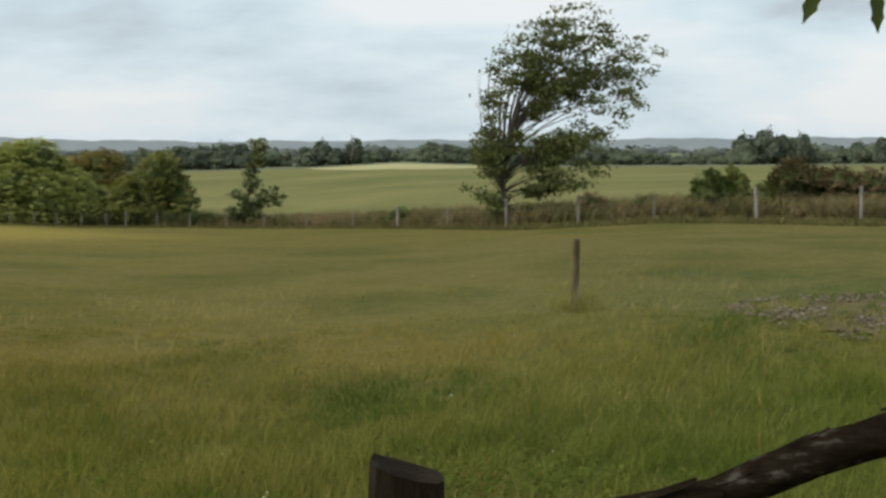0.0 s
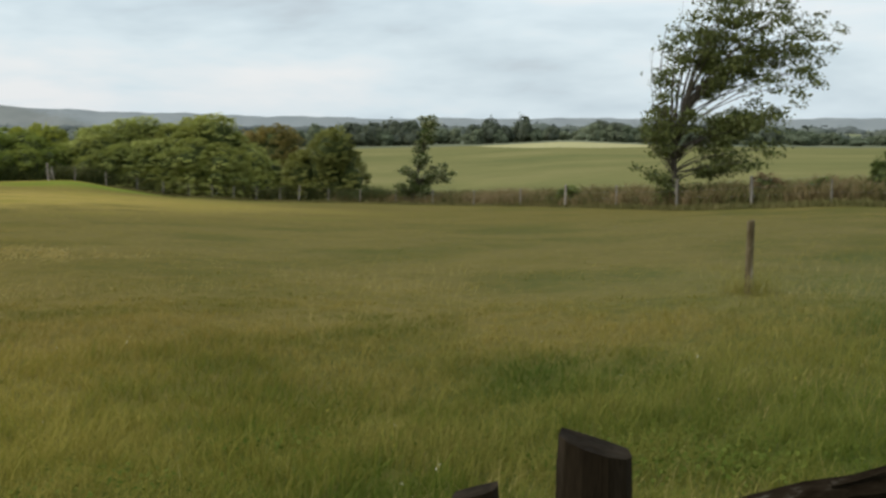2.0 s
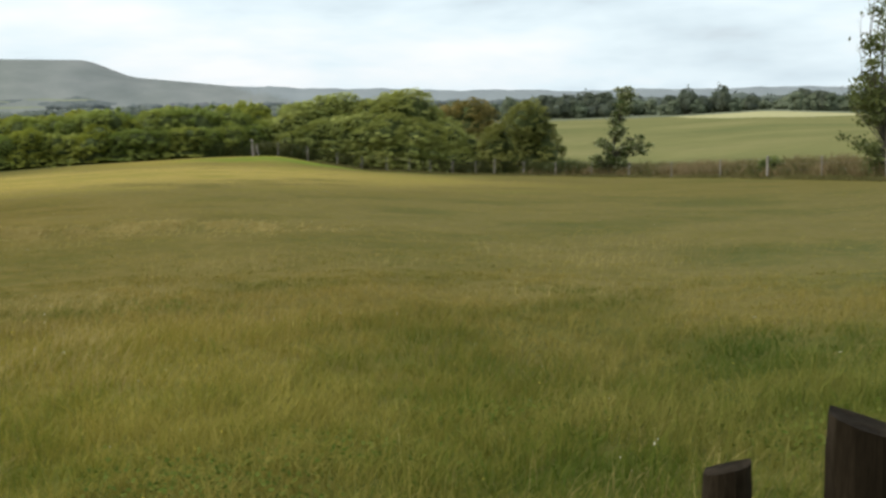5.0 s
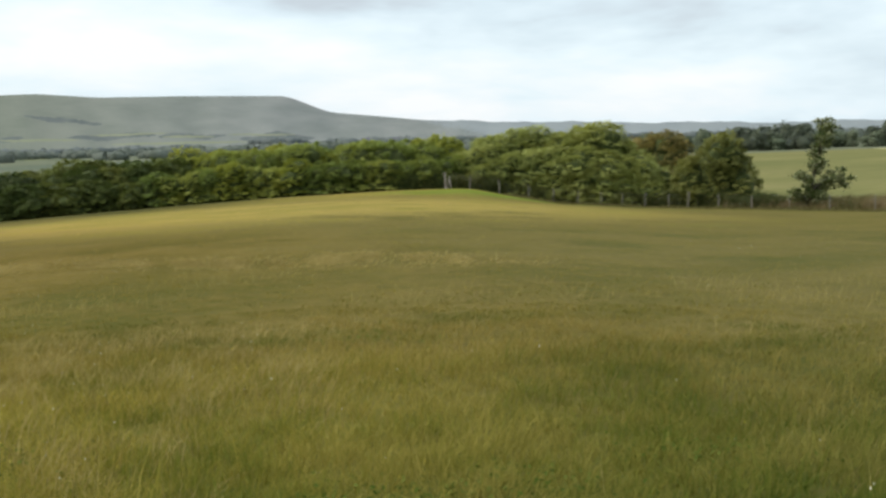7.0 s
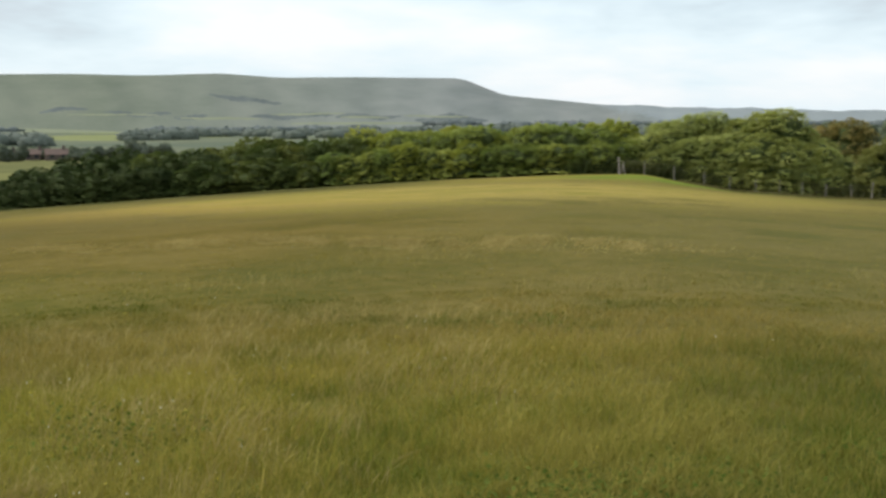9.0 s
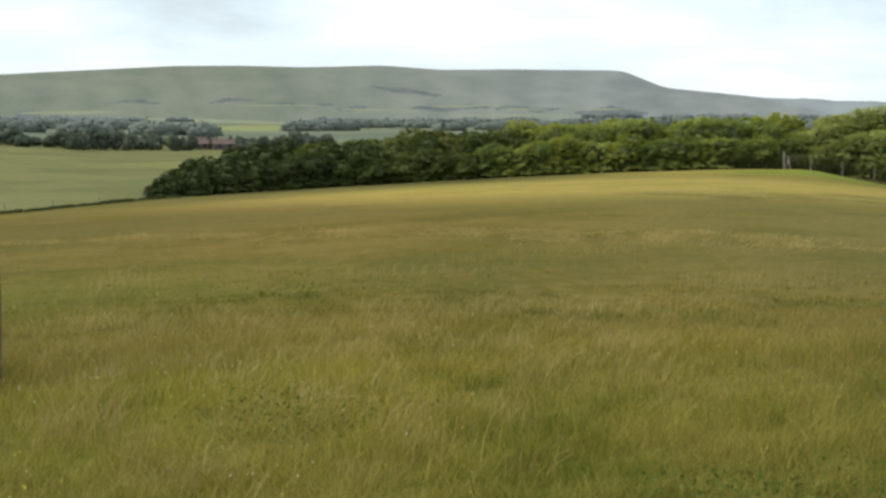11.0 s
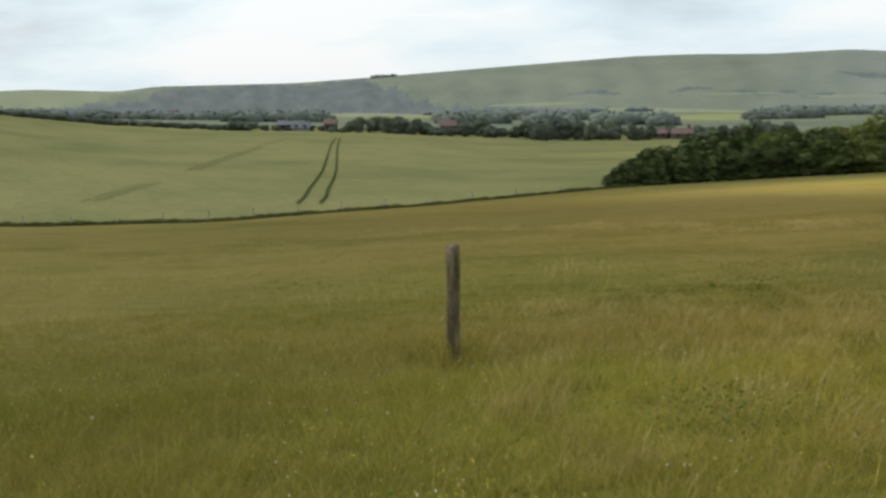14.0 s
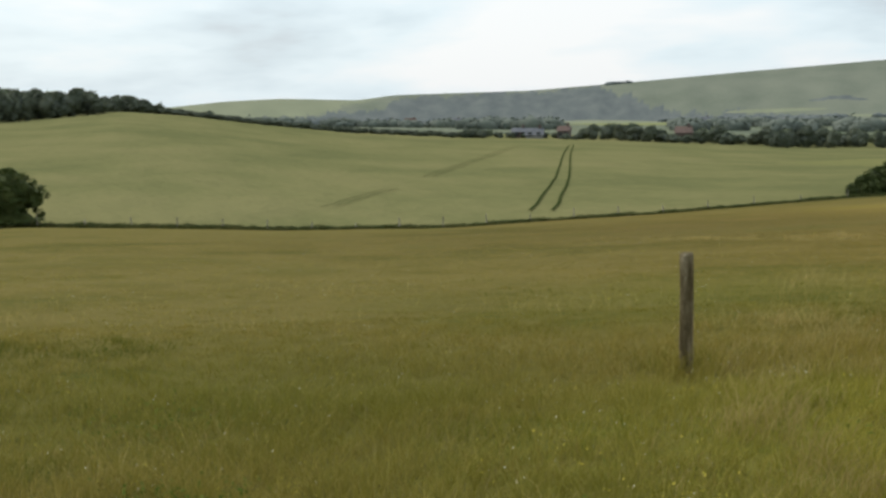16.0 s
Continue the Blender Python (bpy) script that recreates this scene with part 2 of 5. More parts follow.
M = {
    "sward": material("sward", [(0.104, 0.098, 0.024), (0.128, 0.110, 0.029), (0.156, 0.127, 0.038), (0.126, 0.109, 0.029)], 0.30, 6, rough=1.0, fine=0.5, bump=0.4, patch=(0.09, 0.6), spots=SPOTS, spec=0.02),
    "wheat": material("wheat", [(0.138, 0.142, 0.061), (0.165, 0.163, 0.070), (0.190, 0.179, 0.080)], 0.05, 5, rough=1.0, fine=0.4, bump=0.3, stretch=(1, 1.6, 1), patch=(0.012, 0.8), spec=0.0),
    "meadow": material("meadow", [(0.146, 0.154, 0.062), (0.185, 0.181, 0.073), (0.222, 0.206, 0.089)], 0.03, 5, rough=1.0, fine=0.3, bump=0.3, spec=0.0),
    # far end of the meadow in sun, the light put into its colour
    "sunlit_meadow": material("sunlit_meadow", [(0.34, 0.32, 0.14), (0.42, 0.38, 0.18)], 0.05, 5, fine=0.3),
    "vale": material("vale", [(0.070, 0.090, 0.050), (0.098, 0.120, 0.066), (0.135, 0.145, 0.080), (0.082, 0.104, 0.062), (0.115, 0.133, 0.076)], 0.006, 3, fine=0.15, stretch=(1, 0.6, 1)),
    "pasture": material("pasture", [(0.205, 0.225, 0.105), (0.255, 0.262, 0.125)], 0.02, 4, fine=0.3, rough=1.0, spec=0.0),
    # downs: haze put into the turf colour, paler and bluer where farther
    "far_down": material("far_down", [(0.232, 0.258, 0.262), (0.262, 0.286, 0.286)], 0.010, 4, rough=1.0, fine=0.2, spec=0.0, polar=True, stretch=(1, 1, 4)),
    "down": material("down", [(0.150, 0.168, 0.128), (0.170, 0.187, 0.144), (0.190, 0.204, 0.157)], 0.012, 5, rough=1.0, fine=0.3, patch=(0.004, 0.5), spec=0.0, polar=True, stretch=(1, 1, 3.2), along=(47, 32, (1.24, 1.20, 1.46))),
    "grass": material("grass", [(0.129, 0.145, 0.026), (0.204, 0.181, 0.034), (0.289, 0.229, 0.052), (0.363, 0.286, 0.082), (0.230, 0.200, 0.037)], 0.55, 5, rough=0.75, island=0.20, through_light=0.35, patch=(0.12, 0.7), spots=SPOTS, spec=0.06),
    "edge_grass": material("edge_grass", [(0.112, 0.112, 0.036), (0.150, 0.138, 0.046), (0.190, 0.162, 0.062)], 0.5, 4, rough=0.8, island=0.3, through_light=0.25),
    "clover": material("clover", [(0.085, 0.120, 0.020), (0.115, 0.152, 0.027), (0.150, 0.185, 0.038)], 3.0, 3, rough=0.9, island=0.4, through_light=0.3, spec=0.02),
    "straw": material("straw", [(0.29, 0.23, 0.075), (0.39, 0.31, 0.105), (0.50, 0.40, 0.150)], 0.6, 4, rough=0.7, island=0.3, through_light=0.3),
    "weeds": material("weeds", [(0.120, 0.118, 0.040), (0.165, 0.140, 0.052), (0.220, 0.165, 0.078), (0.265, 0.20, 0.10)], 0.3, 4, rough=0.8, island=0.4, through_light=0.3, patch=(0.08, 0.6)),
    "verge": material("verge", [(0.05, 0.07, 0.02), (0.08, 0.095, 0.028), (0.12, 0.12, 0.04)], 0.3, 4, rough=0.8, island=0.4, through_light=0.25),
    "leaf": material("leaf", [(0.215, 0.270, 0.060), (0.285, 0.340, 0.078), (0.355, 0.400, 0.098)], 2.0, 3, rough=0.6, island=0.25, spread=0.24, through_light=0.4),
    "leaf_gold": material("leaf_gold", [(0.265, 0.300, 0.050), (0.340, 0.365, 0.062), (0.415, 0.425, 0.080)], 2.0, 3, rough=0.6, island=0.25, spread=0.06, through_light=0.4),
    "leaf_sallow": material("leaf_sallow", [(0.285, 0.325, 0.092), (0.360, 0.395, 0.112), (0.435, 0.460, 0.140)], 2.0, 3, rough=0.6, island=0.25, spread=0.14, through_light=0.35),
    "leaf_mid": material("leaf_mid", [(0.105, 0.138, 0.034), (0.145, 0.182, 0.044), (0.190, 0.222, 0.058)], 2.0, 3, rough=0.6, island=0.25, spread=0.30, through_light=0.3),
    "leaf_ash": material("leaf_ash", [(0.088, 0.108, 0.032), (0.122, 0.142, 0.042), (0.165, 0.182, 0.056)], 1.5, 3, rough=0.6, island=0.3, through_light=0.25),
    "leaf_bush": material("leaf_bush", [(0.175, 0.190, 0.050), (0.235, 0.245, 0.064), (0.300, 0.295, 0.082)], 2.0, 3, rough=0.6, island=0.3, through_light=0.4),
    "leaf_dark": material("leaf_dark", [(0.045, 0.068, 0.018), (0.065, 0.094, 0.025), (0.095, 0.125, 0.036)], 1.5, 3, rough=0.6, island=0.3, spread=0.12, through_light=0.25),
    "leaf_pale": material("leaf_pale", [(0.070, 0.098, 0.026), (0.105, 0.138, 0.038), (0.160, 0.180, 0.056), (0.36, 0.37, 0.20)], 0.9, 3, rough=0.5, island=0.6, through_light=0.35),
    "leaf_russet": material("leaf_russet", [(0.22, 0.205, 0.058), (0.29, 0.235, 0.072), (0.36, 0.28, 0.09)], 2.0, 3, rough=0.6, island=0.4, through_light=0.35),
    # trees beyond the fields: haze put into paler, greyer leaf colours
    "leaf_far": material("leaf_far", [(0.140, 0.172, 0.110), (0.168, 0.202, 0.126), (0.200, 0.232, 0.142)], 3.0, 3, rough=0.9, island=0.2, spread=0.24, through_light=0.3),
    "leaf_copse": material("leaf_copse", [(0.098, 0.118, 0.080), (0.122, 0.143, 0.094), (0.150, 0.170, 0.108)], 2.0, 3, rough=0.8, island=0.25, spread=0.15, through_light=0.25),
    "leaf_dock": material("leaf_dock", [(0.135, 0.120, 0.050), (0.180, 0.145, 0.064), (0.230, 0.175, 0.084)], 2.0, 3, rough=0.7, island=0.4, spread=0.15, through_light=0.3),
    # paler downland, with sun and haze put into the colour
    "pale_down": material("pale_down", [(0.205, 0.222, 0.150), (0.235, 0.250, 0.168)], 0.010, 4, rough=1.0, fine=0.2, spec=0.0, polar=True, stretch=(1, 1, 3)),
    # darker copy of the leaf colours, standing for shade inside shrubs
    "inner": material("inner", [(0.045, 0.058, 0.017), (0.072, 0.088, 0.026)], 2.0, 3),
    # far cores and vale woods, likewise lifted and blued for haze
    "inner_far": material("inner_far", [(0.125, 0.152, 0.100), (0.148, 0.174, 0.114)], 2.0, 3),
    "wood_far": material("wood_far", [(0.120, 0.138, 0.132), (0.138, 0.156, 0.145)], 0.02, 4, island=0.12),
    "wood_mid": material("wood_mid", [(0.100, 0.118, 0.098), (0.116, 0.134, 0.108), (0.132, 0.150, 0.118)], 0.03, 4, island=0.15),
    "bark": material("bark", [(0.050, 0.042, 0.031), (0.092, 0.080, 0.061), (0.150, 0.133, 0.108)], 6.0, 5, rough=0.95, bump=0.5, stretch=(1, 1, 0.25)),
    "old_wood": material("old_wood", [(0.052, 0.039, 0.017), (0.110, 0.086, 0.046), (0.20, 0.165, 0.100), (0.38, 0.33, 0.235)], 13.0, 6, rough=0.95, bump=0.9, stretch=(1, 1, 0.14), fine=0.45, spec=0.05),
    "dark_wood": material("dark_wood", [(0.010, 0.007, 0.004), (0.019, 0.014, 0.008), (0.042, 0.032, 0.021)], 16.0, 6, rough=0.95, bump=0.6, stretch=(1, 1, 0.15), fine=0.3, spec=0.05),
    "rail_bark": material("rail_bark", [(0.009, 0.007, 0.004), (0.015, 0.011, 0.007), (0.022, 0.017, 0.011), (0.09, 0.082, 0.066)], 42.0, 6, rough=1.0, bump=0.8, stretch=(0.35, 1, 1), spec=0.0),
    "pale_post": material("pale_post", [(0.15, 0.135, 0.11), (0.26, 0.235, 0.20), (0.38, 0.35, 0.30)], 8.0, 5, rough=0.9, bump=0.4, stretch=(1, 1, 0.2), spread=0.2),
    "wire": material("wire", [(0.25, 0.25, 0.25), (0.35, 0.34, 0.33)], 5.0, 2, rough=0.5),
    "stone": material("stone", [(0.100, 0.082, 0.052), (0.160, 0.130, 0.088), (0.260, 0.215, 0.160)], 1.5, 4, island=0.5, bump=0.3, spec=0.05),
    "earth": material("earth", [(0.100, 0.092, 0.036), (0.140, 0.112, 0.056), (0.190, 0.150, 0.090)], 1.2, 6, fine=0.5, bump=0.5, spec=0.02),
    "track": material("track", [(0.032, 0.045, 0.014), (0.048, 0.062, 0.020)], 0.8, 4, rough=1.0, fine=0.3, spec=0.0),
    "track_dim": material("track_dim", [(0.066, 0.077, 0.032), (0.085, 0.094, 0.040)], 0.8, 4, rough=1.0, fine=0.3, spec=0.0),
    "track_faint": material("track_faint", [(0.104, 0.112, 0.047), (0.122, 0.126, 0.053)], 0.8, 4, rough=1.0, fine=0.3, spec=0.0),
    "white_petal": material("white_petal", [(0.66, 0.63, 0.46), (0.78, 0.75, 0.60)], 3.0, 2, island=0.2),
    "yellow_petal": material("yellow_petal", [(0.62, 0.50, 0.05), (0.75, 0.62, 0.10)], 3.0, 2, island=0.2),
    "brick": material("brick", [(0.108, 0.086, 0.076), (0.132, 0.102, 0.088)], 0.6, 4, fine=0.3),
    "roof_tile": material("roof_tile", [(0.130, 0.094, 0.080), (0.158, 0.108, 0.090)], 0.5, 4, fine=0.3, bump=0.3),
    "slate": material("slate", [(0.125, 0.130, 0.140), (0.160, 0.166, 0.176)], 0.5, 4, fine=0.3),
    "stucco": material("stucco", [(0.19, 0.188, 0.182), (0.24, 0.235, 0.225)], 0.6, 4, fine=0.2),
    "pane": material("pane", [(0.03, 0.035, 0.04), (0.05, 0.055, 0.06)], 2.0, 2, rough=0.1, spec=0.5),
    # wooded slopes, haze put into a paler, bluer green
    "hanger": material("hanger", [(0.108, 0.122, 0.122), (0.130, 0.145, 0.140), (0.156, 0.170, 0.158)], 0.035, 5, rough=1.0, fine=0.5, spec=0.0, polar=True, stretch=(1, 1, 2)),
}


# ---------------------------------------------------------------- mesh helpers
def fast_mesh(name, verts, loops, counts, mats):
    """A mesh out of flat arrays: places, corner numbers and corners a face."""
    me = bpy.data.meshes.new(name)
    me.vertices.add(len(verts))
    me.vertices.foreach_set("co", np.asarray(verts, dtype=np.float32).ravel())
    me.loops.add(len(loops))
    me.loops.foreach_set("vertex_index", np.asarray(loops, dtype=np.int32))
    counts = np.asarray(counts, dtype=np.int32)
    starts = np.concatenate(([0], np.cumsum(counts)[:-1])).astype(np.int32)
    me.polygons.add(len(counts))
    me.polygons.foreach_set("loop_start", starts)
    me.polygons.foreach_set("loop_total", counts)
    for m in mats:
        me.materials.append(M[m])
    me.update(calc_edges=True)
    me.validate()
    return me


def bm_mesh(name, bm, mat, smooth=True):
    me = bpy.data.meshes.new(name)
    bm.normal_update()
    for f in bm.faces:
        f.smooth = smooth
    bm.to_mesh(me)
    bm.free()
    me.materials.append(M[mat])
    return me


def part(name, me, parent, label="", m=None):
    """One mesh object under a thing or a part."""
    ob = new(name, me)
    ob.parent = parent
    if m is not None:
        ob.matrix_basis = m
    return tagged(ob, label)


def thing(name, place, label, category, group="", kind=""):
    ob = new(name)
    ob.location = place
    ob.empty_display_size = 0.2
    return tagged(ob, label, category, group, kind)


def tube(bm, points, radii, sides=8, wobble=0.0, rng=None, cap=True):
    """A tapered tube along points, into bm."""
    rings = []
    for i, p in enumerate(points):
        p = Vector(p)
        a = Vector(points[max(0, i - 1)])
        b = Vector(points[min(len(points) - 1, i + 1)])
        d = (b - a).normalized()
        s = d.cross(Vector((0.31, 0.94, 0.12))).normalized()
        u = s.cross(d)
        ring = []
        for k in range(sides):
            w = 2 * math.pi * k / sides
            r = radii[i] * (1 + (rng.uniform(-wobble, wobble) if rng else 0))
            ring.append(bm.verts.new(p + s * (math.cos(w) * r) + u * (math.sin(w) * r)))
        rings.append(ring)
    for r0, r1 in zip(rings, rings[1:]):
        for k in range(sides):
            bm.faces.new((r0[k], r0[(k + 1) % sides], r1[(k + 1) % sides], r1[k]))
    if cap:
        bm.faces.new(list(reversed(rings[0])))
        bm.faces.new(rings[-1])


def leaf_mesh(name, centres, facing, size, mat, rs, long=1.5):
    """Many single leaves: pointed four-cornered blades, bent along the middle."""
    n = len(centres)
    c, f = np.asarray(centres), np.asarray(facing)
    f = f / np.maximum(1e-6, np.linalg.norm(f, axis=1))[:, None]
    r = rs.normal(size=(n, 3))
    s = np.cross(f, r)
    s /= np.maximum(1e-6, np.linalg.norm(s, axis=1))[:, None]
    u = np.cross(s, f)
    sz = (size * rs.uniform(0.6, 1.3, n))[:, None]
    v = np.stack([c - u * sz * long * 0.5, c + s * sz * 0.5 + f * sz * 0.15, c + u * sz * long * 0.5, c - s * sz * 0.5 + f * sz * 0.15], 1).reshape(-1, 3)
    return fast_mesh(name, v, np.arange(4 * n), np.full(n, 4), [mat])


def blade_mesh(name, base, height, width, lean, mat, rs):
    """Grass blades of two segments, leaning with the wind."""
    n = len(base)
    w = rs.uniform(0, 2 * math.pi, n)
    side = np.stack([np.cos(w), np.sin(w), np.zeros(n)], 1) * (width * 0.5)[:, None]
    bend = lean + rs.normal(scale=0.55, size=(n, 2))
    tip = np.concatenate([bend, np.ones((n, 1))], 1)
    mid = base + np.concatenate([bend * 0.3, np.full((n, 1), 0.55)], 1) * height[:, None]
    top = base + tip * height[:, None] * np.array([1.0, 1.0, 0.96])
    v = np.stack([base - side, base + side, mid + side * 0.8, mid - side * 0.8, top], 1).reshape(-1, 3)
    k = np.arange(n)[:, None] * 5
    loops = (k + np.array([[0, 1, 2, 3, 3, 2, 4]])).ravel()
    return fast_mesh(name, v, loops, np.tile([4, 3], n), [mat])


# ---------------------------------------------------------------- the lie of the land
FINE = np.arange(-30, 100.01, 0.25)


def table(knots, soft):
    a = np.interp(FINE, [k[0] for k in knots], [k[1] for k in knots])
    w = max(1, int(soft / 0.25))
    ker = np.hanning(2 * w + 3)
    ker /= ker.sum()
    return np.convolve(np.pad(a, w + 1, mode="edge"), ker, mode="valid")


EDGE_D = table([(-24, 44), (-10, 48), (-3, 53), (0, 62), (4, 78), (8, 90), (14, 100), (25, 100), (42, 106), (52, 104), (60, 92), (70, 82), (96, 80)], 2)
EDGE_E = table([(-24, -3.3), (-10, -3.3), (-3, -3.68), (8, -3.62), (16, -3.45), (19.5, -3.2), (23.5, -2.35), (27, -2.4), (32, -2.6), (42, -3.2), (52, -3.8), (60, -4.5), (70, -5.05), (77, -4.97), (88, -4.4)], 1)
EDGE_E = EDGE_E - 0.12 * np.clip((FINE - 18) / 4, 0, 1)
EDGE_LIE = table(list(zip(FINE[::8], EDGE_E[::8])), 11)  # the broad lie of the paddock, without its brow by the hedge
FAR_D = table([(-24, 360), (96, 360)], 2)
FAR_E = table([(-24, -0.78), (-10, -0.92), (-3, -0.92), (2, -0.74), (5.5, -0.95), (11, -1.1), (30, -1.6), (42, -1.95), (54, -1.95), (59, -1.64), (64, -1.38), (69, -1.22), (74, -0.88), (78, -0.40), (81, 0.05), (84, 0.32), (88, 0.0)], 0.75)
VALE_E = table([(-24, -0.35), (25, -0.4), (40, -0.62), (60, -0.65), (70, -0.55), (80, -0.4)], 3)
HILL_D = table([(-24, 4300), (24, 4300), (31, 3700), (42, 3100), (60, 2600), (78, 2900), (96, 3200)], 3)
HILL_E = table([(-24, 0.36), (0, 0.28), (10, 0.22), (18, 0.36), (25.3, 0.57), (27, 0.75), (29.6, 1.0), (31.4, 1.74), (36, 1.79), (39.5, 1.76), (42, 1.94), (45.4, 1.83), (48.4, 1.88), (51, 1.84), (56.6, 1.5), (61.5, 1.16), (66, 0.88), (72, 0.80), (73.6, 0.60), (77, 0.73), (79.4, 0.65), (82, 0.42), (96, 0.2)], 0.5)
HILL_E = HILL_E + np.where(FINE < 24, 0.025 * np.sin(FINE * 1.1) + 0.018 * np.sin(FINE * 2.7 + 1) + 0.012 * np.sin(FINE * 6.1), 0)
VALE_D = 1400.0


def at(tab, az):
    return np.interp(az, FINE, tab)


def ground(az, d):
    """Height of the land by azimuth (degrees left of the first view) and distance."""
    az, d = np.broadcast_arrays(np.asarray(az, float), np.asarray(d, float))
    tan = lambda e: np.tan(np.radians(e))
    de, df, dh = at(EDGE_D, az), at(FAR_D, az), at(HILL_D, az)
    ze, zf, zv = EYE + de * tan(at(EDGE_E, az)), EYE + df * tan(at(FAR_E, az)), EYE + VALE_D * tan(at(VALE_E, az))
    s = np.clip(d / de, 0, 1)
    zb = EYE + de * tan(at(EDGE_LIE, az))
    brow = np.clip((s - 0.62) / 0.38, 0, 1)
    near = zb * (0.65 * s + 0.35 * s * s) + (ze - zb) * brow * brow * (3 - 2 * brow)
    f = np.clip((d - de) / (df - de), 0, 1)
    field = ze + (zf - ze) * f
    v = np.clip((d - df) / (VALE_D - df), 0, 1)
    vale = zf + (zv - zf) * (v * v * (3 - 2 * v))
    h = np.clip((d - VALE_D) / (dh - VALE_D), 0, 1)
    e = at(VALE_E, az) + (at(HILL_E, az) - at(VALE_E, az)) * (0.5 * h + 0.5 * h * h * (3 - 2 * h))
    hill = EYE + d * tan(e)
    z = np.where(d <= de, near, np.where(d <= df, field, np.where(d <= VALE_D, vale, hill)))
    z = np.where(d > dh, hill - (d - dh) * 0.12, z)
    x, y = -d * np.sin(np.radians(az)), d * np.cos(np.radians(az))
    roll = 0.05 * np.sin(x * 0.9 + 1.3 * np.sin(y * 0.4)) + 0.06 * np.sin(y * 0.55 + x * 0.23) + 0.03 * np.sin(x * 1.7 - y * 1.2)
    gully = 3.0 * np.sin(az * 2.1 + 0.7 * np.sin(d * 0.004)) * np.sin(az * 0.9 + 1.0)
    z = z + roll * np.clip((d - 2) / 5, 0, 1) * np.clip(1.1 - d / 22, 0.12, 0.8) * (d < df) * np.clip((df - d) / 40, 0, 1)
    return z + gully * np.clip((d - 1500) / 500, 0, 1) * np.clip((dh - d) / 400, 0, 1)


def spot(az, d, up=0.0):
    """A place on the ground."""
    return Vector((-d * math.sin(radians(az)), d * math.cos(radians(az)), float(ground(az, d)) + up))


def reach(az, elevation, near, far):
    """The distance between near and far at which the ground is seen at that elevation."""
    d = np.linspace(near, far, 800)
    e = np.degrees(np.arctan2(ground(az, d) - EYE, d))
    return float(d[np.argmin(np.abs(e - elevation))])


# the ground sheet: rings that follow the field edges, so that each face belongs to one field
angles = np.concatenate([np.arange(-26, 96.01, 0.125), np.arange(99, 334, 3.0)])
rings = []
for a, b, n in ((0, 1, 90), (1, 2, 60), (2, 3, 60), (3, 4, 120), (4, 5, 8)):
    rings.append(a + (b - a) * np.arange(n) / n)
rings = np.concatenate(rings + [[5.0]])
A2 = np.where(angles > 180, angles - 360, angles)
side_az = np.clip(np.where(A2 < -26, -26, np.where(A2 > 96, 96, A2)), -26, 96)
stops = np.stack([np.full(len(angles), 0.4), at(EDGE_D, side_az), at(FAR_D, side_az), np.full(len(angles), VALE_D), at(HILL_D, side_az), np.full(len(angles), 4900.0)])
dist = np.stack([np.interp(rings, np.arange(6), stops[:, i]) for i in range(len(angles))])
near_ring = rings < 1
dist[:, near_ring] = 0.4 + (stops[1][:, None] - 0.4) * (rings[near_ring][None, :] ** 1.8)
gx = -dist * np.sin(np.radians(angles))[:, None]
gy = dist * np.cos(np.radians(angles))[:, None]
gz = ground(side_az[:, None] * np.ones_like(dist), dist)
na, nr = dist.shape
ii, jj = np.meshgrid(np.arange(na), np.arange(nr - 1), indexing="ij")
i2 = (ii + 1) % na
quads = np.stack([ii * nr + jj, i2 * nr + jj, i2 * nr + jj + 1, ii * nr + jj + 1], -1).reshape(-1, 4)[:, ::-1]
gv = np.stack([gx, gy, gz], -1).reshape(-1, 3)
hub = np.array([[0, 0, 0.0]])
fan = np.stack([np.full(na, na * nr), ((np.arange(na) + 1) % na) * nr, np.arange(na) * nr], 1)[:, ::-1]
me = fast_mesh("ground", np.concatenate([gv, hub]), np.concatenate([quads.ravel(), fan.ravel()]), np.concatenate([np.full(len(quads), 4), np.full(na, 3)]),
               ["sward", "wheat", "meadow", "sunlit_meadow", "vale", "down", "hanger", "pasture", "far_down", "pale_down"])
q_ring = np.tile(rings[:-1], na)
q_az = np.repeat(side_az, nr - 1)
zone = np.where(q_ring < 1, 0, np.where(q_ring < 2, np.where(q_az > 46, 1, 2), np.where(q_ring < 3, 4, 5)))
# sunlit stretch at the meadow's far end, painted as its own zone
far_sunlit = (q_ring >= 1.66 + 0.33 * ((q_az - 1.5) / 4.6) ** 2) & (q_ring < 2) & (q_az > -3.5) & (q_az < 6.2)
zone = np.where(far_sunlit, 3, zone)
# sunlit stripe across the wheat, its light put in by the paler meadow colour
sunlit_stripe = (q_az > 47) & (q_az < 55.5) & (np.abs(q_ring - 1.46) < 0.10 * np.clip((55.5 - q_az) / 4, 0, 1))
zone = np.where(sunlit_stripe, 2, zone)
ragged = np.random.RandomState(12).normal(size=len(q_az))
wav = 0.022 * ragged + 0.05 * np.sin(q_az * 1.7) + 0.05 * np.sin(q_az * 4.3 + 1) + 0.04 * np.sin(q_az * 9) + 0.03 * np.sin(q_az * 23)
upper = np.interp(q_az, [53, 56, 60, 62.5, 66, 71, 73, 76, 79, 81], [3.0, 3.18, 3.28, 3.88, 3.95, 3.86, 3.55, 3.35, 3.2, 3.0])
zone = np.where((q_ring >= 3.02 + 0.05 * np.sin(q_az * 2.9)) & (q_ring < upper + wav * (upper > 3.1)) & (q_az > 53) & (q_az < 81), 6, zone)
